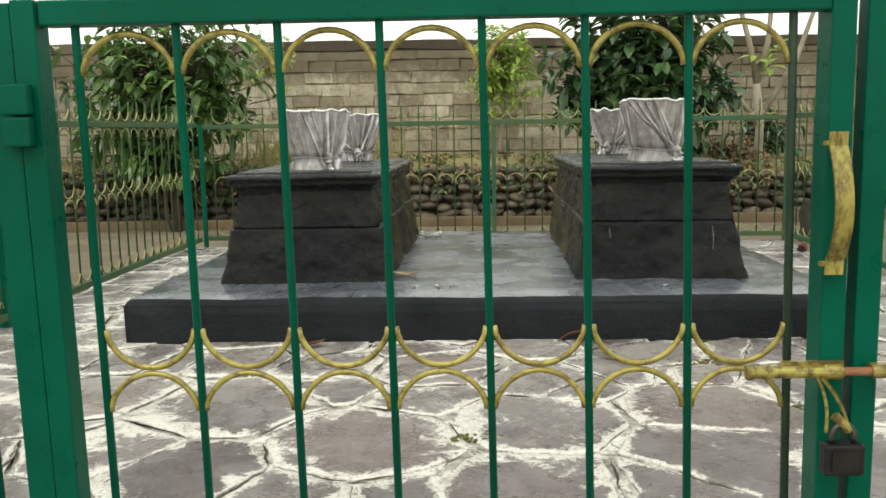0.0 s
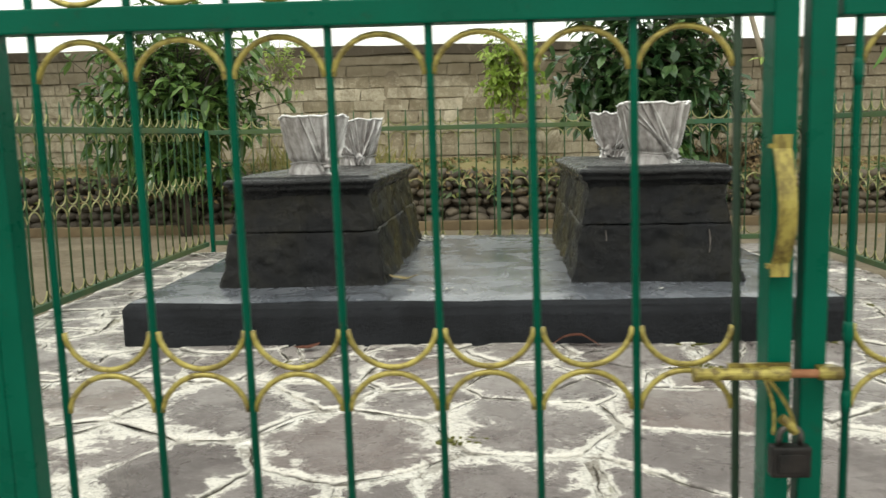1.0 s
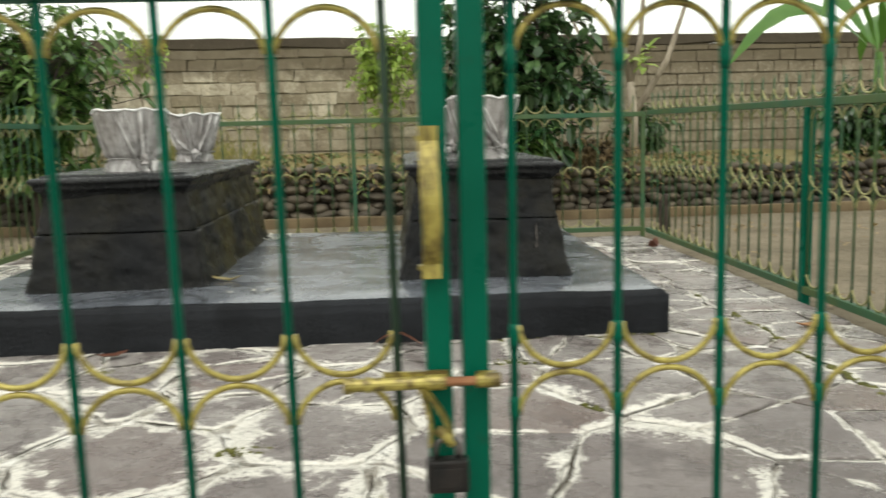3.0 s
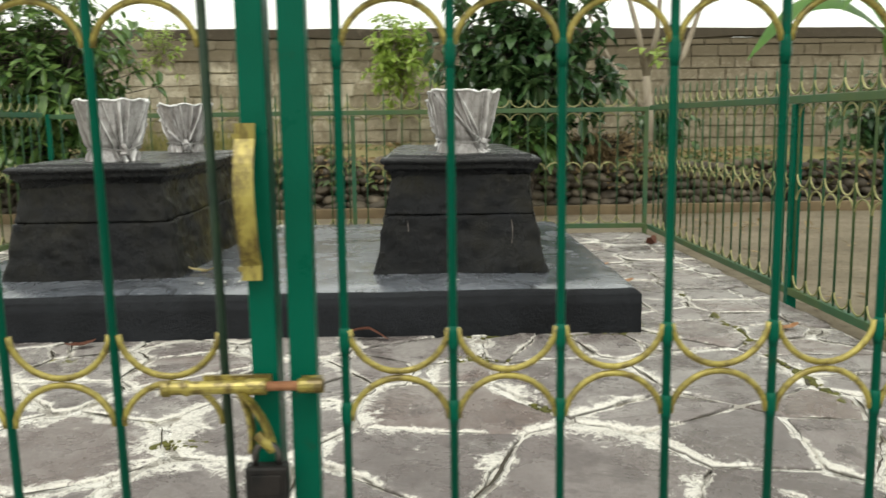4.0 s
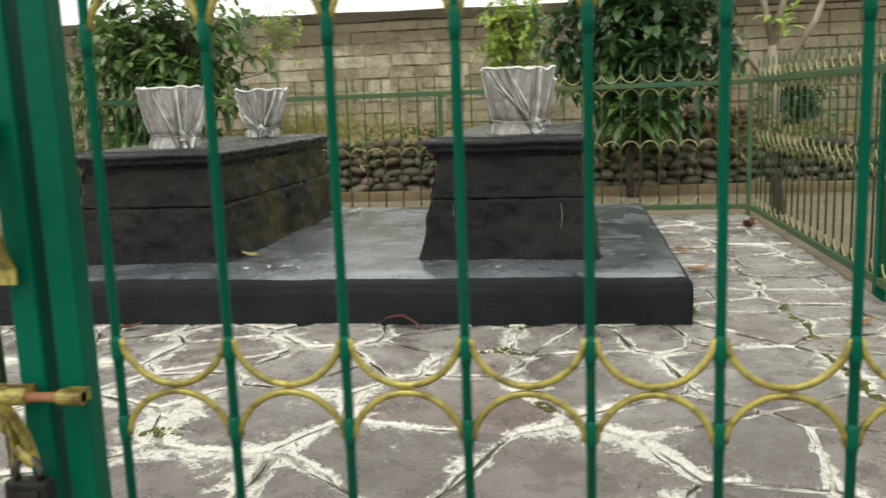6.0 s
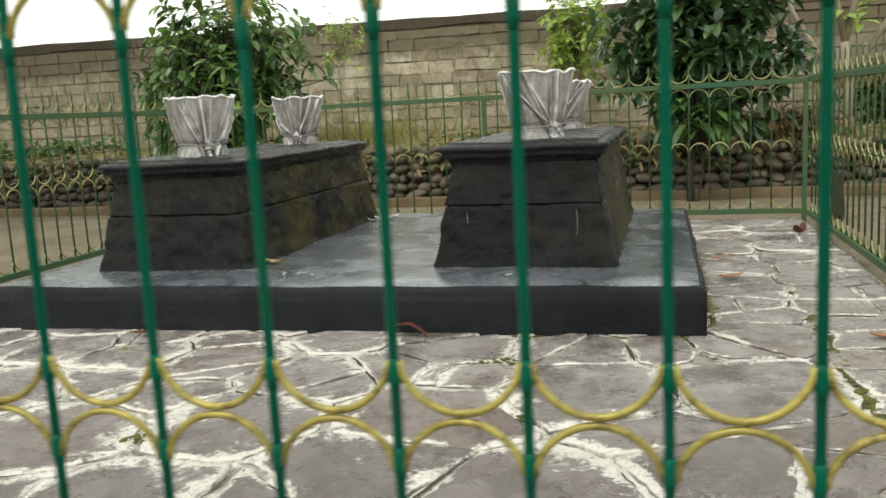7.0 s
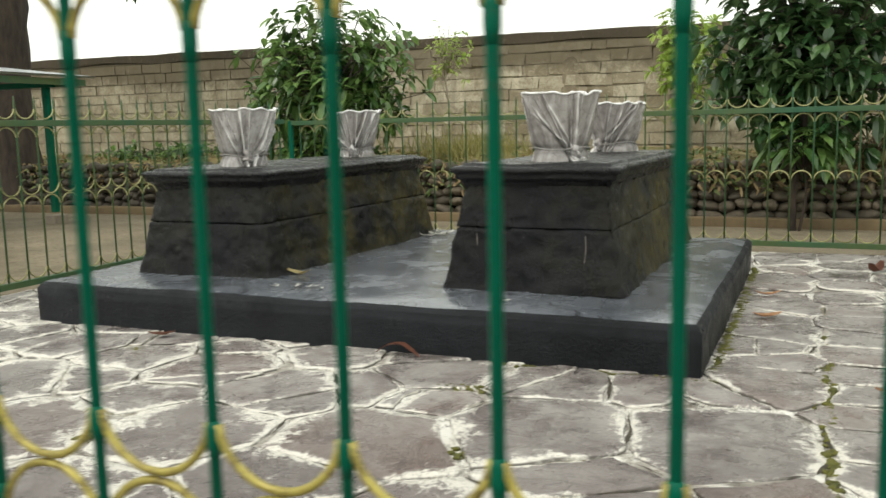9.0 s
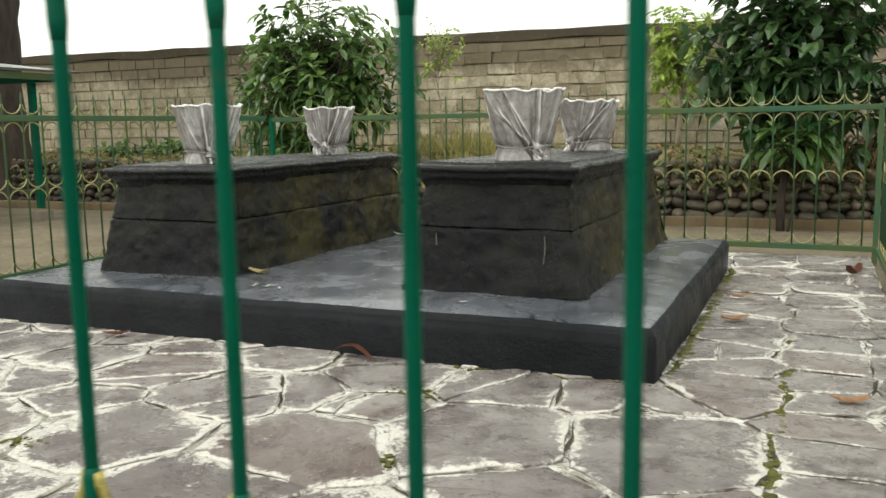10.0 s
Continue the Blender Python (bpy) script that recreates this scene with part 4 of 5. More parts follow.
def slender_tree():
    root = thing("tree", "slender bare tree with pale forked branches", "tree", pose(2.9, 9.69, 0.22) @ Matrix.Diagonal((1.126, 1.126, 1.126, 1)))
    bm = bmesh.new()
    tube(bm, [(0, 0, 0), (0.02, 0, 0.6), (-0.02, 0.02, 1.05)], [0.055, 0.045, 0.042], 9)
    for points in (((-0.02, 0.02, 1.05), (-0.12, 0, 1.5), (-0.3, 0.1, 2.2), (-0.42, 0.1, 3.0)), ((-0.02, 0.02, 1.05), (0.08, 0, 1.5), (0.12, 0, 2.1), (0.3, 0.1, 3.0)),
                   ((0.02, 0, 0.6), (-0.3, 0.0, 1.0), (-0.47, 0.0, 1.3), (-0.8, 0.0, 2.0)), ((0.02, 0, 0.7), (0.42, 0.1, 1.3), (0.62, 0.1, 1.9), (0.72, 0.1, 3.0))):
        tube(bm, points, [0.036, 0.03, 0.022, 0.012][: len(points)], 8)
    part("trunk", bm, PALE_BARK, root, smooth=True)
    rng, crown = random.Random(21), bmesh.new()
    for p in ((-0.05, 0, 1.35), (0.12, 0, 1.3), (0.15, -0.05, 1.42), (-0.62, 0.1, 2.1), (0.42, 0.1, 2.25), (-0.3, 0.1, 2.9), (0.3, 0.1, 2.95)):
        spray(crown, Vector(p), Vector((rng.uniform(-0.3, 0.3), -0.2, 1)).normalized(), 6, 0.2, 0.08, rng, 0.5)
    part("crown", crown, LEAF_LIGHT, root)


def banana():
    root = thing("banana_plant", "banana plant with long arching bright green leaves", "banana plant", pose(6.0, 9.6, 0.2))
    part("stem", tube(bmesh.new(), [(0, 0, -0.1), (0.03, 0, 0.7), (0, 0, 1.5)], [0.09, 0.075, 0.05], 12), LEAF_BANANA, root, "thick pale green stem", smooth=True)
    for turn, long, rise, fall in ((182, 1.95, 1.0, 0.86), (205, 1.1, 1.2, 0.5), (70, 1.3, 0.8, 0.6), (330, 1.4, 0.9, 0.6), (130, 1.3, 1.2, 0.5), (250, 1.0, 0.9, 0.7)):
        bm = bmesh.new()
        out = Matrix.Rotation(radians(turn), 3, "Z") @ Vector((1, 0, 0))
        side = Vector((-out.y * 0.75, out.x * 0.75, -0.66))
        rows = []
        for k in range(15):
            t = k / 14
            p = Vector((0, 0, 1.42)) + out * long * t + Vector((0, 0, rise * math.sin(2.2 * t) - fall * t * t))
            w = 0.13 * max(0.0, math.sin(math.pi * min(1, (t - 0.1) / 0.9 if t > 0.1 else 0.0))) ** 0.6 + 0.008
            ragged = 1 + 0.12 * math.sin(9 * k)
            rows.append([bm.verts.new(p - side * w * ragged - Vector((0, 0, 0.3 * w))), bm.verts.new(p), bm.verts.new(p + side * w * ragged - Vector((0, 0, 0.35 * w)))])
        for a, b in zip(rows, rows[1:]):
            for k in range(2):
                bm.faces.new((a[k], a[k + 1], b[k + 1], b[k]))
        part("leaf", bm, LEAF_BANANA, root, smooth=True)


def shade_tree():
    root = thing("tree", "old shade tree with a thick brown trunk beyond the shelter", "tree", pose(-9.58, 9.0, 0.2))
    bm = tube(bmesh.new(), [(0.05, 0, -0.55), (0, 0, 0.3), (-0.02, 0, 1.4), (0.05, 0, 2.6), (0.0, 0.1, 4.6)], [0.46, 0.36, 0.32, 0.31, 0.24], 18)
    bmesh.ops.subdivide_edges(bm, edges=bm.edges[:], cuts=3, use_grid_fill=True)
    roughen(bm, 0.04, 3.0)
    tube(bm, [(0, 0, 3.4), (0.9, -0.5, 3.9), (2.0, -0.8, 3.7), (2.7, -0.9, 3.3)], [0.14, 0.1, 0.06, 0.02], 8)
    tube(bm, [(0, 0, 3.6), (0.8, 0.6, 3.5), (1.42, 1.15, 3.05)], [0.1, 0.05, 0.012], 8)
    tube(bm, [(0, 0, 4.2), (-1.2, 0.4, 5.2), (-2.4, 0.6, 5.8)], [0.16, 0.1, 0.04], 8)
    tube(bm, [(0, 0, 4.4), (0.6, 0.9, 5.6), (0.9, 1.4, 6.2)], [0.16, 0.1, 0.04], 8)
    part("trunk", bm, BARK, root, smooth=True)
    rng, crown = random.Random(31), bmesh.new()
    for k in range(420):
        a, r = rng.uniform(0, 6.28), 2.9 * rng.random() ** 0.6
        p = Vector((r * math.cos(a), r * math.sin(a), 5.2 + rng.uniform(-0.9, 1.6) * (1 - r / 4)))
        spray(crown, p, Vector((rng.uniform(-0.6, 0.6), rng.uniform(-0.6, 0.6), 0.6)).normalized(), 5, 0.22, 0.09, rng, 0.5)
    for k in range(16):
        spray(crown, Vector((rng.uniform(2.2, 2.9), -0.9 + rng.uniform(-0.25, 0.25), rng.uniform(3.2, 3.5))), Vector((0.5, 0, -0.5)).normalized(), 5, 0.2, 0.08, rng, 0.6)
    for k in range(14):
        spray(crown, Vector((1.42 + rng.uniform(-0.22, 0.2), 1.15 + rng.uniform(-0.2, 0.2), rng.uniform(2.78, 3.2))), Vector((0.3, 0.2, -0.6)).normalized(), 5, 0.16, 0.07, rng, 0.6)
    part("crown", crown, LEAF_DARK, root)


def straw():
    rng, bm = random.Random(41), bmesh.new()
    for k in range(420):
        x, y = rng.gauss(-2.55, 0.43), rng.uniform(9.1, 10.1)
        base = Vector((x, y, bed_height(x, y) - 0.02))
        way = Vector((rng.uniform(-0.45, 0.45), rng.uniform(-0.4, 0.2), 1))
        add_leaf(bm, base, way, Vector((rng.uniform(-1, 1), -1, 0.2)), rng.uniform(0.25, 0.6), rng.uniform(0.008, 0.016), rng.uniform(0.1, 0.5))
    tagged(part("tall_grass", bm, STRAW), "tuft of tall straw-yellow grass on the bed", "grass", kind="stuff")


def creepers():
    rng, bm, dead, pale = random.Random(43), bmesh.new(), bmesh.new(), bmesh.new()
    for k in range(4200):
        x = rng.uniform(-10, 7)
        y = BED_FRONT - 0.16 + 2.2 * rng.random() ** 2.2
        if noise.noise(Vector((x * 1.1, y * 1.1, 9))) < rng.uniform(-0.35, 0.25):
            continue
        at = Vector((x, y, bed_height(x, max(y, BED_FRONT)) + 0.01 - 0.22 * rng.random() * (y < BED_FRONT)))
        target = rng.choice((bm, bm, pale, dead, dead, dead))
        for j in range(3):
            add_leaf(target, at + Vector((rng.uniform(-0.04, 0.04), rng.uniform(-0.04, 0.04), 0)), Vector((rng.uniform(-1, 1), rng.uniform(-1, 1), rng.uniform(0.2, 1.2))), Vector((0, 0, 1)), rng.uniform(0.06, 0.17), rng.uniform(0.02, 0.05), 0.5)
    for k in range(2300):
        x, z = rng.uniform(-10, 7), 0.51 - 0.33 * rng.random() ** 2
        if noise.noise(Vector((x * 2.1, 3, z * 2))) < rng.uniform(-0.3, 0.3):
            continue
        add_leaf(rng.choice((bm, bm, dead, pale, dead)), Vector((x, 8.77 + 0.3 * max(0, z - 0.25), z)), Vector((rng.uniform(-1, 1), rng.uniform(-0.6, 0), rng.uniform(-0.6, 0.6))), Vector((0, -1, 0.4)), rng.uniform(0.05, 0.11), rng.uniform(0.02, 0.04), 0.4)
    for k in range(900):
        x, y = rng.uniform(1.95, 6), rng.uniform(1.5, 7.4)
        if noise.noise(Vector((x * 0.9, y * 0.9, 4))) > rng.uniform(-0.3, 0.5):
            add_leaf(dead, Vector((x, y, ground_level(y) + 0.012)), Vector((rng.uniform(-1, 1), rng.uniform(-1, 1), rng.uniform(0.02, 0.25))), Vector((0, 0, 1)), rng.uniform(0.03, 0.09), rng.uniform(0.012, 0.035), 0.1)
    tagged(part("fern_tips", pale, LEAF_PALE), "pale yellow-green ferns along the stones", "plants", kind="stuff")
    tagged(part("ground_cover", bm, LEAF_FERN), "sparse green creeping plants on the bed", "plants", kind="stuff")
    tagged(part("leaf_litter", dead, LEAF_DRY), "brown fallen leaves on the bed and bare earth", "leaves", kind="stuff")


plants()


# ---- shelter with a zinc roof ----
def shelter():
    root = thing("shelter", "small open shelter with green posts and zinc roof", "shelter", pose(-6.55, 6.8, 0))
    for x, y in ((0, 0), (-2.6, 0), (0, -2.0), (-2.6, -2.0)):
        leg = part("post", boxed(x - 0.033, x + 0.033, y - 0.033, y + 0.033, 0.05, 1.5, bevel=0.004), GREEN, root)
        part("footing", boxed(x - 0.09, x + 0.09, y - 0.09, y + 0.09, -0.2, 0.02, bevel=0.01), TIMBER, leg, "grey concrete footing")
    part("fascia", boxed(-3.0, 0.2, 0.33, 0.36, 1.46, 1.53), OLD_GREEN, root)
    part("fascia", boxed(0.2, 0.23, -2.4, 0.36, 1.46, 1.53), OLD_GREEN, root)
    part("beam", boxed(-2.7, 0.1, -0.04, 0.04, 1.44, 1.5), GREEN, root)
    part("beam", boxed(-2.7, 0.1, -2.04, -1.96, 1.44, 1.5), GREEN, root)
    bm = bmesh.new()
    rows = []
    for k in range(181):
        x = -3.1 + 3.4 * k / 180
        ripple = 0.012 * math.sin(2 * math.pi * x / 0.09)
        rise = 0.2 * (1 - abs(x + 1.4) / 1.7) - 0.01
        rows.append([bm.verts.new((x, y, 1.56 + rise + ripple + dz)) for dz in (0, 0.006) for y in (-2.5, 0.46)])
    for a, b in zip(rows, rows[1:]):
        bm.faces.new((a[0], a[1], b[1], b[0]))
        bm.faces.new((a[2], b[2], b[3], a[3]))
        bm.faces.new((a[0], b[0], b[2], a[2]))
    part("roof", bm, ROOF, root, "pale corrugated zinc sheet roof", smooth=True)


shelter()


def bollard():
    root = thing("tree_stump", "short dark mossy stump outside the railing", "stump", pose(2.09, 5.98, -0.04))
    bm = tube(bmesh.new(), [(0, 0, 0), (0.01, 0, 0.1), (0, 0.01, 0.24), (0.02, 0, 0.34)], [0.06, 0.047, 0.042, 0.032], 14)
    bmesh.ops.subdivide_edges(bm, edges=bm.edges[:], cuts=2, use_grid_fill=True)
    part("stump", roughen(bm, 0.012, 12), BARK, root, smooth=True)


bollard()


# ---- fallen leaves, petals and smear flecks ----
def fallen(label, name, at, turn, length, width, material, curl=0.3):
    bm = bmesh.new()
    rows = []
    for k in range(9):
        t = k / 8
        w = width / 2 * math.sin(math.pi * (0.06 + 0.88 * t)) ** 0.7
        x = length * (t - 0.5)
        z = 0.004 + curl * length * (t - 0.5) ** 2 * 2 + 0.006 * noise.noise(Vector((x * 30, at[0] * 9, 0)))
        rows.append([bm.verts.new((x, s * w, z + abs(s) * w * 0.35)) for s in (-1, 0, 1)])
    for a, b in zip(rows, rows[1:]):
        for k in range(2):
            bm.faces.new((a[k], a[k + 1], b[k + 1], b[k]))
    bmesh.ops.solidify(bm, geom=bm.faces[:], thickness=0.0015)
    ob = part(name, bm, material, smooth=True)
    ob.matrix_basis = pose(*at, 0, 0, turn)
    return tagged(ob, label, "leaf", "fallen leaves")


FALLEN_YELLOW = plain("yellowed_leaf", (0.5, 0.4, 0.17), (0.66, 0.58, 0.32), 30, 0.6)
FALLEN_WHITE = plain("white_petal_and_smear", (0.75, 0.74, 0.68), (0.85, 0.84, 0.8), 30, 0.6)
FALLEN_RED = plain("curled_brown_leaf", (0.14, 0.05, 0.03), (0.24, 0.1, 0.06), 30, 0.6)
FALLEN_ORANGE = plain("orange_leaf", (0.45, 0.22, 0.1), (0.55, 0.32, 0.16), 30, 0.6)
fallen("yellowed dry leaf lying on the black plinth", "fallen_leaf", (-0.975, 2.945, 0.214), 170, 0.15, 0.05, FALLEN_YELLOW)
fallen("curled red-brown leaf against the plinth's foot", "fallen_leaf", (-0.2, 2.41, 0.05), 175, 0.2, 0.04, FALLEN_RED, -0.42)
fallen("orange dry leaf on the paving", "fallen_leaf", (1.137, 3.51, 0.014), 20, 0.13, 0.06, FALLEN_ORANGE)
fallen("orange dry leaf on the paving", "fallen_leaf", (1.565, 2.425, 0.014), 10, 0.12, 0.05, FALLEN_ORANGE)
fallen("brown dry leaf on the paving", "fallen_leaf", (-1.34, 2.38, 0.014), 30, 0.12, 0.05, FALLEN_RED)
fallen("dark curled leaf on the paving by the railing", "fallen_leaf", (1.675, 4.93, 0.014), 60, 0.14, 0.07, FALLEN_RED, 0.8)
fallen("small orange leaf on the paving", "fallen_leaf", (1.122, 4.055, 0.014), 20, 0.13, 0.04, FALLEN_ORANGE)
for k in range(9):
    fallen("pale petal lying on the plinth", "petal_and_smear_fleck", (-0.97 + 0.035 * (k % 4), 4.48 + 0.05 * (k // 2), 0.212), 37 * k, 0.09, 0.03, FALLEN_WHITE)
fallen("small white fleck on the plinth", "petal_and_smear_fleck", (0.195, 2.605, 0.209), 40, 0.035, 0.02, FALLEN_WHITE)
# petal shapes added in place of a whitish smear on the plinth
for k in range(7):
    fallen("small white fleck on the plinth", "petal_and_smear_fleck", (-0.92 + 0.045 * k - 0.05 * (k % 2) + 0.02 * math.sin(7 * k), 2.675 + 0.03 * math.sin(5 * k), 0.209), 53 * k, 0.03 + 0.012 * (k % 3), 0.014, FALLEN_WHITE)

# ---- pieces of wall, bed and paving ----
wall_blocks()
river_stones()

BROAD_STONES = [(1.08, 1.85), (0.57, 1.78), (0.1, 1.5), (-0.46, 1.4), (-0.96, 1.24), (0.46, 0.98), (0.03, 1.15), (-1.48, 1.6), (-0.5, 0.9)]
MIDDLE_STONES = [(0.08, 2.24), (-0.36, 1.84), (-0.83, 2.04), (-1.93, 1.75), (-1.47, 1.02), (-1.2, 2.1), (0.92, 1.2), (1.24, 1.15), (-1.75, 1.2), (-1.6, 2.2), (1.19, 2.47), (0.47, 2.23), (-0.2, 0.9), (-1.95, 2.2)]
SMALL_STONES = [(-0.91, 2.32), (-0.45, 2.38), (0.76, 1.47), (0.81, 2.28), (0.16, 1.94), (-1.12, 0.88), (-0.84, 0.88), (-1.2, 1.8), (-0.8, 1.62), (1.0, 2.32), (-0.13, 1.98), (1.3, 1.48), (-1.3, 2.36)]


def clip_cell(cell, a, b):
    """The part of the polygon that belongs to stone a (x, y, reach) rather than to b."""
    nx, ny = b[0] - a[0], b[1] - a[1]
    t = 0.5 + (a[2] ** 2 - b[2] ** 2) / (2 * (nx * nx + ny * ny))
    mx, my = a[0] + t * nx, a[1] + t * ny
    out = []
    for p, q in zip(cell, cell[1:] + cell[:1]):
        dp, dq = (p[0] - mx) * nx + (p[1] - my) * ny, (q[0] - mx) * nx + (q[1] - my) * ny
        if dp <= 0:
            out.append(p)
        if dp * dq < 0:
            t = dp / (dp - dq)
            out.append((p[0] + t * (q[0] - p[0]), p[1] + t * (q[1] - p[1])))
    return out


def crack(bm, p, q, rng):
    """A dark, wandering, tapering gap along a joint."""
    length = math.dist(p, q)
    ux, uy = (q[0] - p[0]) / length, (q[1] - p[1]) / length
    steps, off, phase = max(4, int(length / 0.02)), rng.uniform(-0.008, 0.008), rng.uniform(0, 50)
    start, end = rng.uniform(-0.05, 0.25), rng.uniform(0.75, 1.05)
    last = None
    for k in range(steps + 1):
        t = start + (end - start) * k / steps
        x, y = p[0] + ux * length * t, p[1] + uy * length * t
        sway = off + 0.013 * noise.noise(Vector((x * 9, y * 9, phase))) + 0.006 * noise.noise(Vector((x * 31, y * 31, phase)))
        wide = max(0.0006, 0.003 + 0.007 * noise.noise(Vector((x * 7, y * 7, phase + 9)))) * min(1, 4 * k / steps, 4 * (steps - k) / steps + 0.02)
        row = [bm.verts.new((x - uy * (sway + d), y + ux * (sway + d), 0.0075)) for d in (-wide, wide)]
        if last:
            bm.faces.new((last[0], row[0], row[1], last[1]))
        last = row


def paving():
    rng = random.Random(5)
    x0, x1, y0, y1 = FENCE_LEFT - 0.02, FENCE_RIGHT - 0.02, -2.6, FENCE_BACK - 0.02
    bm = bmesh.new()
    xs, ys = even(x0, x1, 120), even(y0, y1, 200)
    grid = [[bm.verts.new((x, y, 0.001 + 0.004 * noise.noise(Vector((x * 7, y * 7, 0))) + 0.003 * noise.noise(Vector((x * 23, y * 23, 0))))) for x in xs] for y in ys]
    for a, b in zip(grid, grid[1:]):
        for k in range(len(xs) - 1):
            bm.faces.new((a[k], a[k + 1], b[k + 1], b[k]))
    ring = grid[0] + [r[-1] for r in grid[1:]] + grid[-1][-2::-1] + [r[0] for r in grid[-2:0:-1]]
    low = [bm.verts.new((v.co.x, v.co.y, -0.09)) for v in ring]
    for k in range(len(ring)):
        j = (k + 1) % len(ring)
        bm.faces.new((ring[k], low[k], low[j], ring[j]))
    bmesh.ops.recalc_face_normals(bm, faces=bm.faces)
    floor = tagged(part("pavement", bm, MORTAR, smooth=True), "crazy paving of brown flagstones in white mortar", "paving", kind="structure")
    seeds = [(x, y, reach) for spots, reach in ((BROAD_STONES, 0.27), (MIDDLE_STONES, 0.19), (SMALL_STONES, 0.11)) for x, y in spots]
    seeds += [(1.18 + 0.06 * (-1) ** k * rng.random(), y, 0.12) for k, y in enumerate((2.74, 2.95, 3.25, 3.54, 3.8, 4.05, 4.35, 4.63, 4.95, 5.25, 5.5))]
    seeds += [(1.53 + rng.uniform(-0.03, 0.03), y, 0.14) for y in (1.42, 1.68, 1.92, 2.18, 2.42, 2.64, 2.92, 3.22, 3.5, 3.8, 4.1, 4.45, 4.8, 5.15, 5.5)]
    seeds += [(1.72 + rng.uniform(-0.02, 0.02), 2.3 + 0.31 * k, 0.06) for k in range(11)]
    tries = 0
    while tries < 6000:
        tries += 1
        p = (rng.uniform(x0, x1), rng.uniform(y0, y1), rng.uniform(0.12, 0.22))
        gap = rng.uniform(0.34, 0.5) if p[1] < 2.5 else rng.uniform(0.28, 0.38)
        if all((p[0] - q[0]) ** 2 + (p[1] - q[1]) ** 2 > gap * gap for q in seeds):
            seeds.append(p)
    a0, a1, b0, b1 = PLINTH_BOX
    cracks, drawn = bmesh.new(), set()
    cells = []
    for s in seeds:
        if a0 + 0.25 < s[0] < a1 - 0.2 and b0 + 0.25 < s[1] < b1 - 0.2:
            continue
        cell = [(x0, y0), (x1, y0), (x1, y1), (x0, y1)]
        for q in seeds:
            if q is not s and abs(q[0] - s[0]) < 1.6 and abs(q[1] - s[1]) < 1.6:
                cell = clip_cell(cell, s, q)
        if len(cell) < 3:
            continue
        # some stones are two or three broken pieces
        middle = (sum(p[0] for p in cell) / len(cell), sum(p[1] for p in cell) / len(cell))
        broken = [cell]
        if s[0] < 1.3 and s[2] < 0.25 and rng.random() < 0.3:
            turn, off = rng.uniform(0, math.pi), rng.choice((-0.1, 0.11, 0.02))
            cut = (math.cos(turn), math.sin(turn))
            at = (middle[0] + off * cut[0], middle[1] + off * cut[1])
            broken = [clip_cell(cell, (at[0] - k * cut[0], at[1] - k * cut[1], 0), (at[0] + k * cut[0], at[1] + k * cut[1], 0)) for k in (0.1, -0.1)]
        cells += [c for c in broken if len(c) > 2]
    for n, cell in enumerate(cells):
        ring = []
        for p, q in zip(cell, cell[1:] + cell[:1]):
            length = math.dist(p, q)
            key = (round(p[0] + q[0], 2), round(p[1] + q[1], 2))
            if key not in drawn and length > 0.06 and rng.random() < 0.8:
                crack(cracks, p, q, rng)
            drawn.add(key)
            steps = max(1, int(length / 0.032))
            ring += [(p[0] + (q[0] - p[0]) * k / steps, p[1] + (q[1] - p[1]) * k / steps) for k in range(steps)]
        cx, cy = sum(p[0] for p in cell) / len(cell), sum(p[1] for p in cell) / len(cell)
        shaped = []
        for x, y in ring:
            wobble = noise.noise_vector(Vector((x * 3.2, y * 3.2, n * 0.21))) * 0.035 + noise.noise_vector(Vector((x * 19, y * 19, n))) * 0.02
            d = math.hypot(x - cx, y - cy)
            corner = min(math.dist((x, y), p) for p in cell)
            inset = 0.003 + 0.045 * max(0, noise.noise(Vector((x * 2.3, y * 2.3, 20)))) + 0.045 * math.exp(-(corner / 0.05) ** 2) * max(0, noise.noise(Vector((x * 2, y * 2, 40))))
            f = max(0.3, (d - max(inset, 0.002) - 0.004) / d)
            shaped.append((cx + (x - cx) * f + wobble.x * 0.65, cy + (y - cy) * f + wobble.y * 0.6))
        bm = bmesh.new()
        rim = bm.verts.layers.float.new("rim")
        h, tilt = 0.010 + rng.uniform(-0.003, 0.004), (rng.uniform(-0.006, 0.006), rng.uniform(-0.006, 0.006))
        rings = []
        for f, z, r in ((1.0, -0.03, 1.0), (0.995, h - 0.006, 1.0), (0.97, h - 0.0005, 0.9), (0.85, h, 0.4), (0.6, h, 0.0)):
            rings.append([bm.verts.new(((x - cx) * f, (y - cy) * f, z + tilt[0] * (x - cx) + tilt[1] * (y - cy) + 0.003 * noise.noise(Vector((x * f * 5, y * f * 5, n))))) for x, y in shaped])
            for v in rings[-1]:
                v[rim] = r
        for a, b in zip(rings, rings[1:]):
            for k in range(len(a)):
                bm.faces.new((a[k], a[(k + 1) % len(a)], b[(k + 1) % len(a)], b[k]))
        bm.faces.new(rings[-1])
        ob = part("flagstone", bm, FLAG, floor, smooth=True)
        ob.matrix_basis = pose(cx, cy, 0)
    tagged(part("joint_cracks", cracks, SHADY, floor), "dark soil-filled cracks in the joints", kind="stuff")


paving()


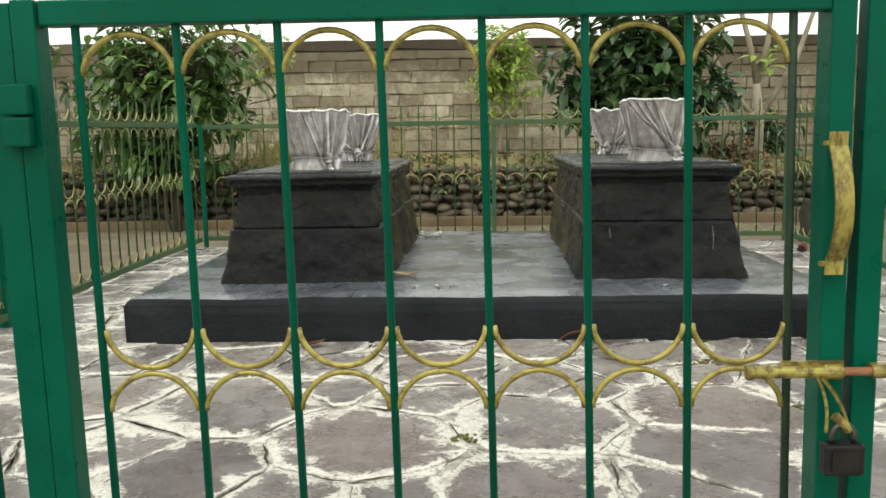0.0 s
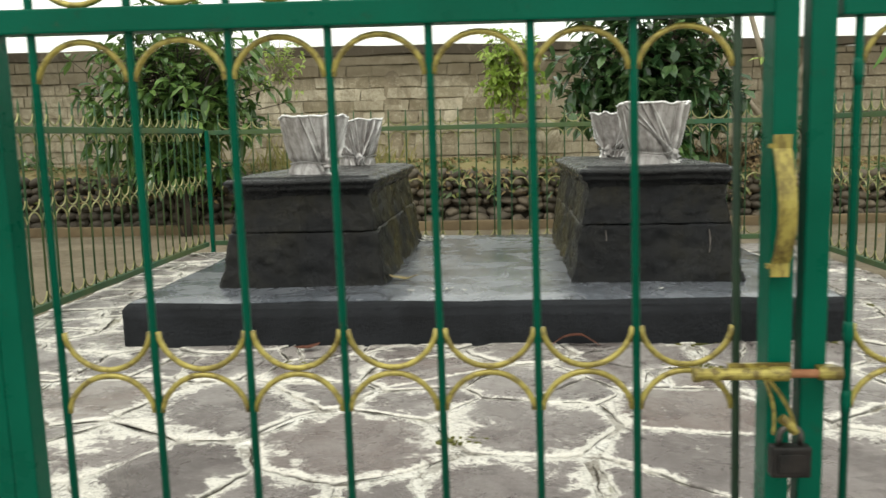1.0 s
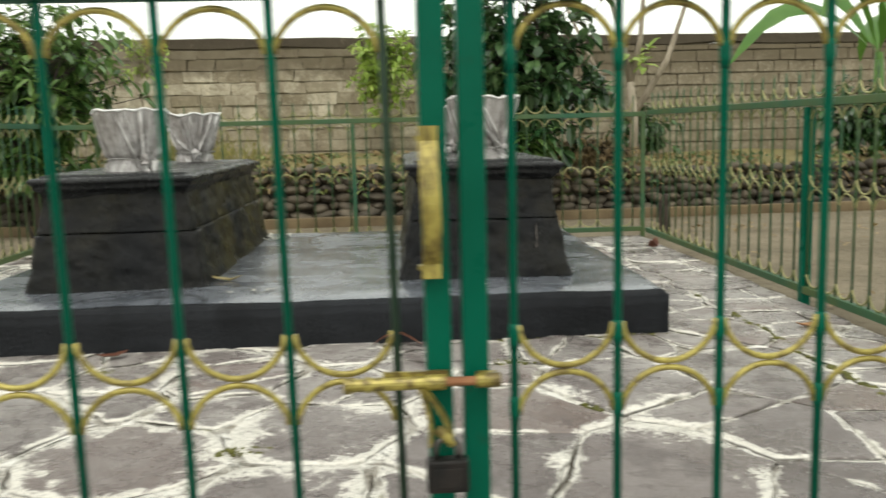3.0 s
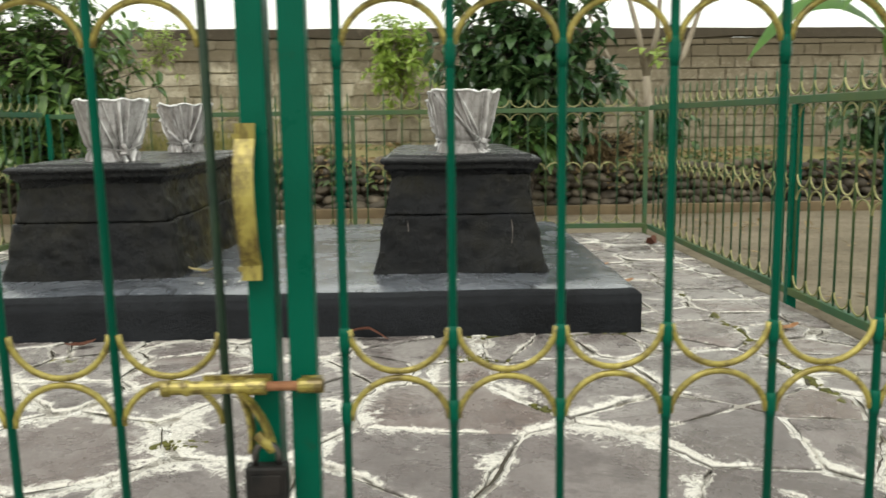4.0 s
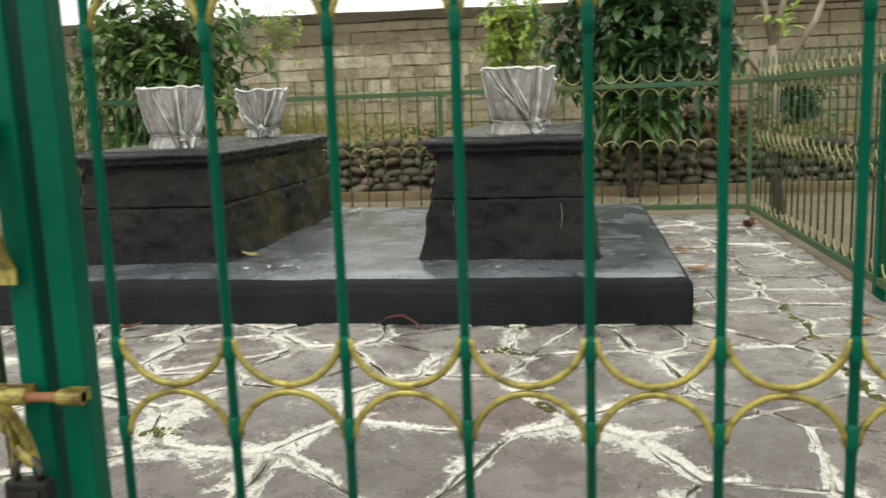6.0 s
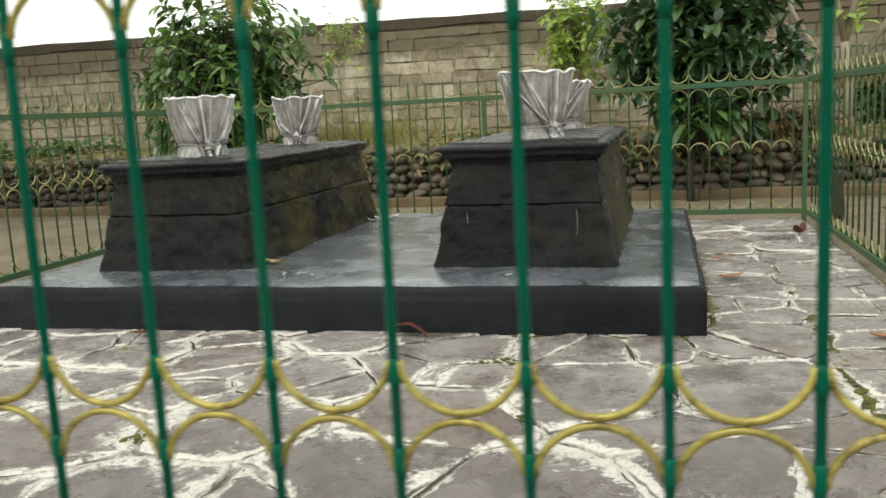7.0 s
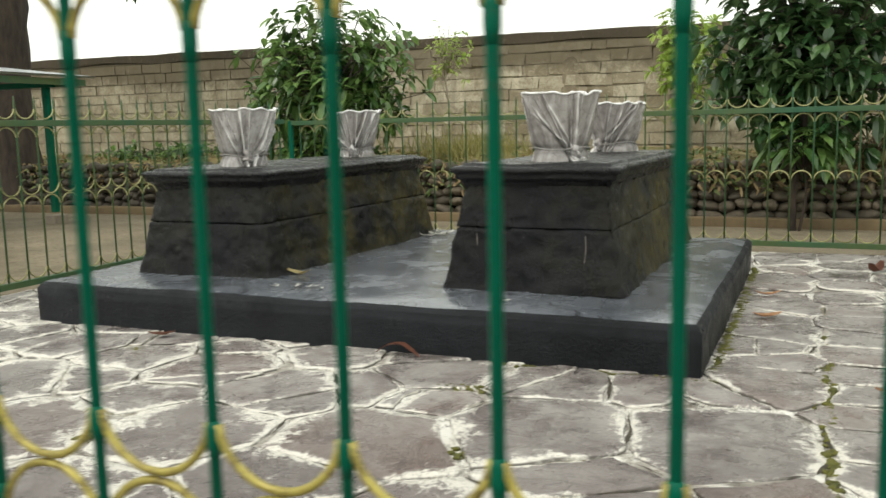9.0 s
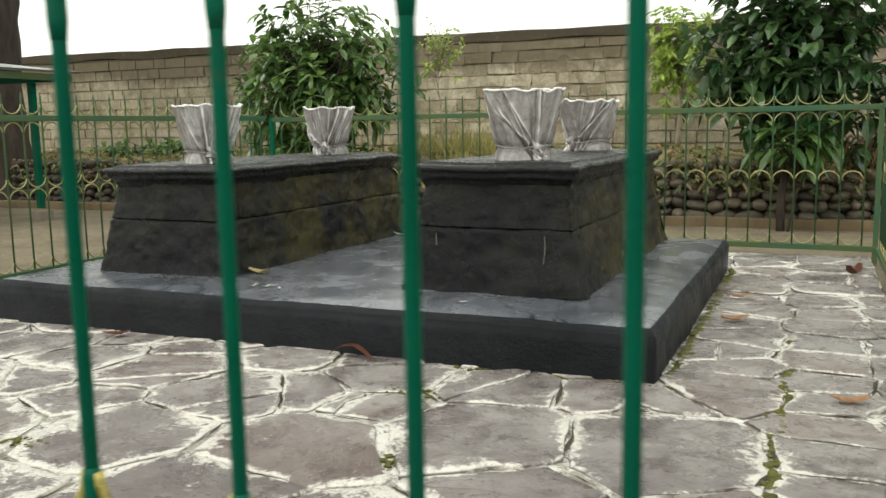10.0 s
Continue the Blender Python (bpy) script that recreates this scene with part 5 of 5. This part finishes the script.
def moss():
    """Moss cushions in the long joint beside the plinth and along its foot."""
    rng, bm = random.Random(51), bmesh.new()
    spots = []
    for k in range(330):
        y = 1.5 + 1.75 * rng.random() ** 1.3
        spots.append((1.34 + 0.014 * y + 0.008 * math.sin(9 * y) + rng.gauss(0, 0.009), y, rng.uniform(0.004, 0.013)))
    for k in range(300):
        y = rng.uniform(2.5, 5.0)
        spots.append((0.985 + 0.008 * (y - 2.5) + abs(rng.gauss(0, 0.014)), y, rng.uniform(0.008, 0.02)))
    for k in range(160):
        spots.append((0.75 + rng.gauss(0, 0.22), 2.44 - abs(rng.gauss(0, 0.012)), rng.uniform(0.006, 0.012)))
    for k in range(220):
        x, y = rng.choice(((-0.66, 1.28), (0.42, 1.52), (0.95, 1.36), (-1.28, 2.2), (0.2, 2.1), (1.3, 2.3)))
        spots.append((x + rng.gauss(0, 0.05), y + rng.gauss(0, 0.022), rng.uniform(0.005, 0.012)))
    for x, y, r in spots:
        bmesh.ops.create_icosphere(bm, subdivisions=1, radius=r, matrix=Matrix.Translation((x, y, 0.004)) @ Matrix.Diagonal((1.2, 1.2, 0.55, 1)))
    roughen(bm, 0.004, 90)
    tagged(part("moss", bm, MOSS, smooth=True), "olive green moss in the paving joints", "moss", kind="stuff")


moss()
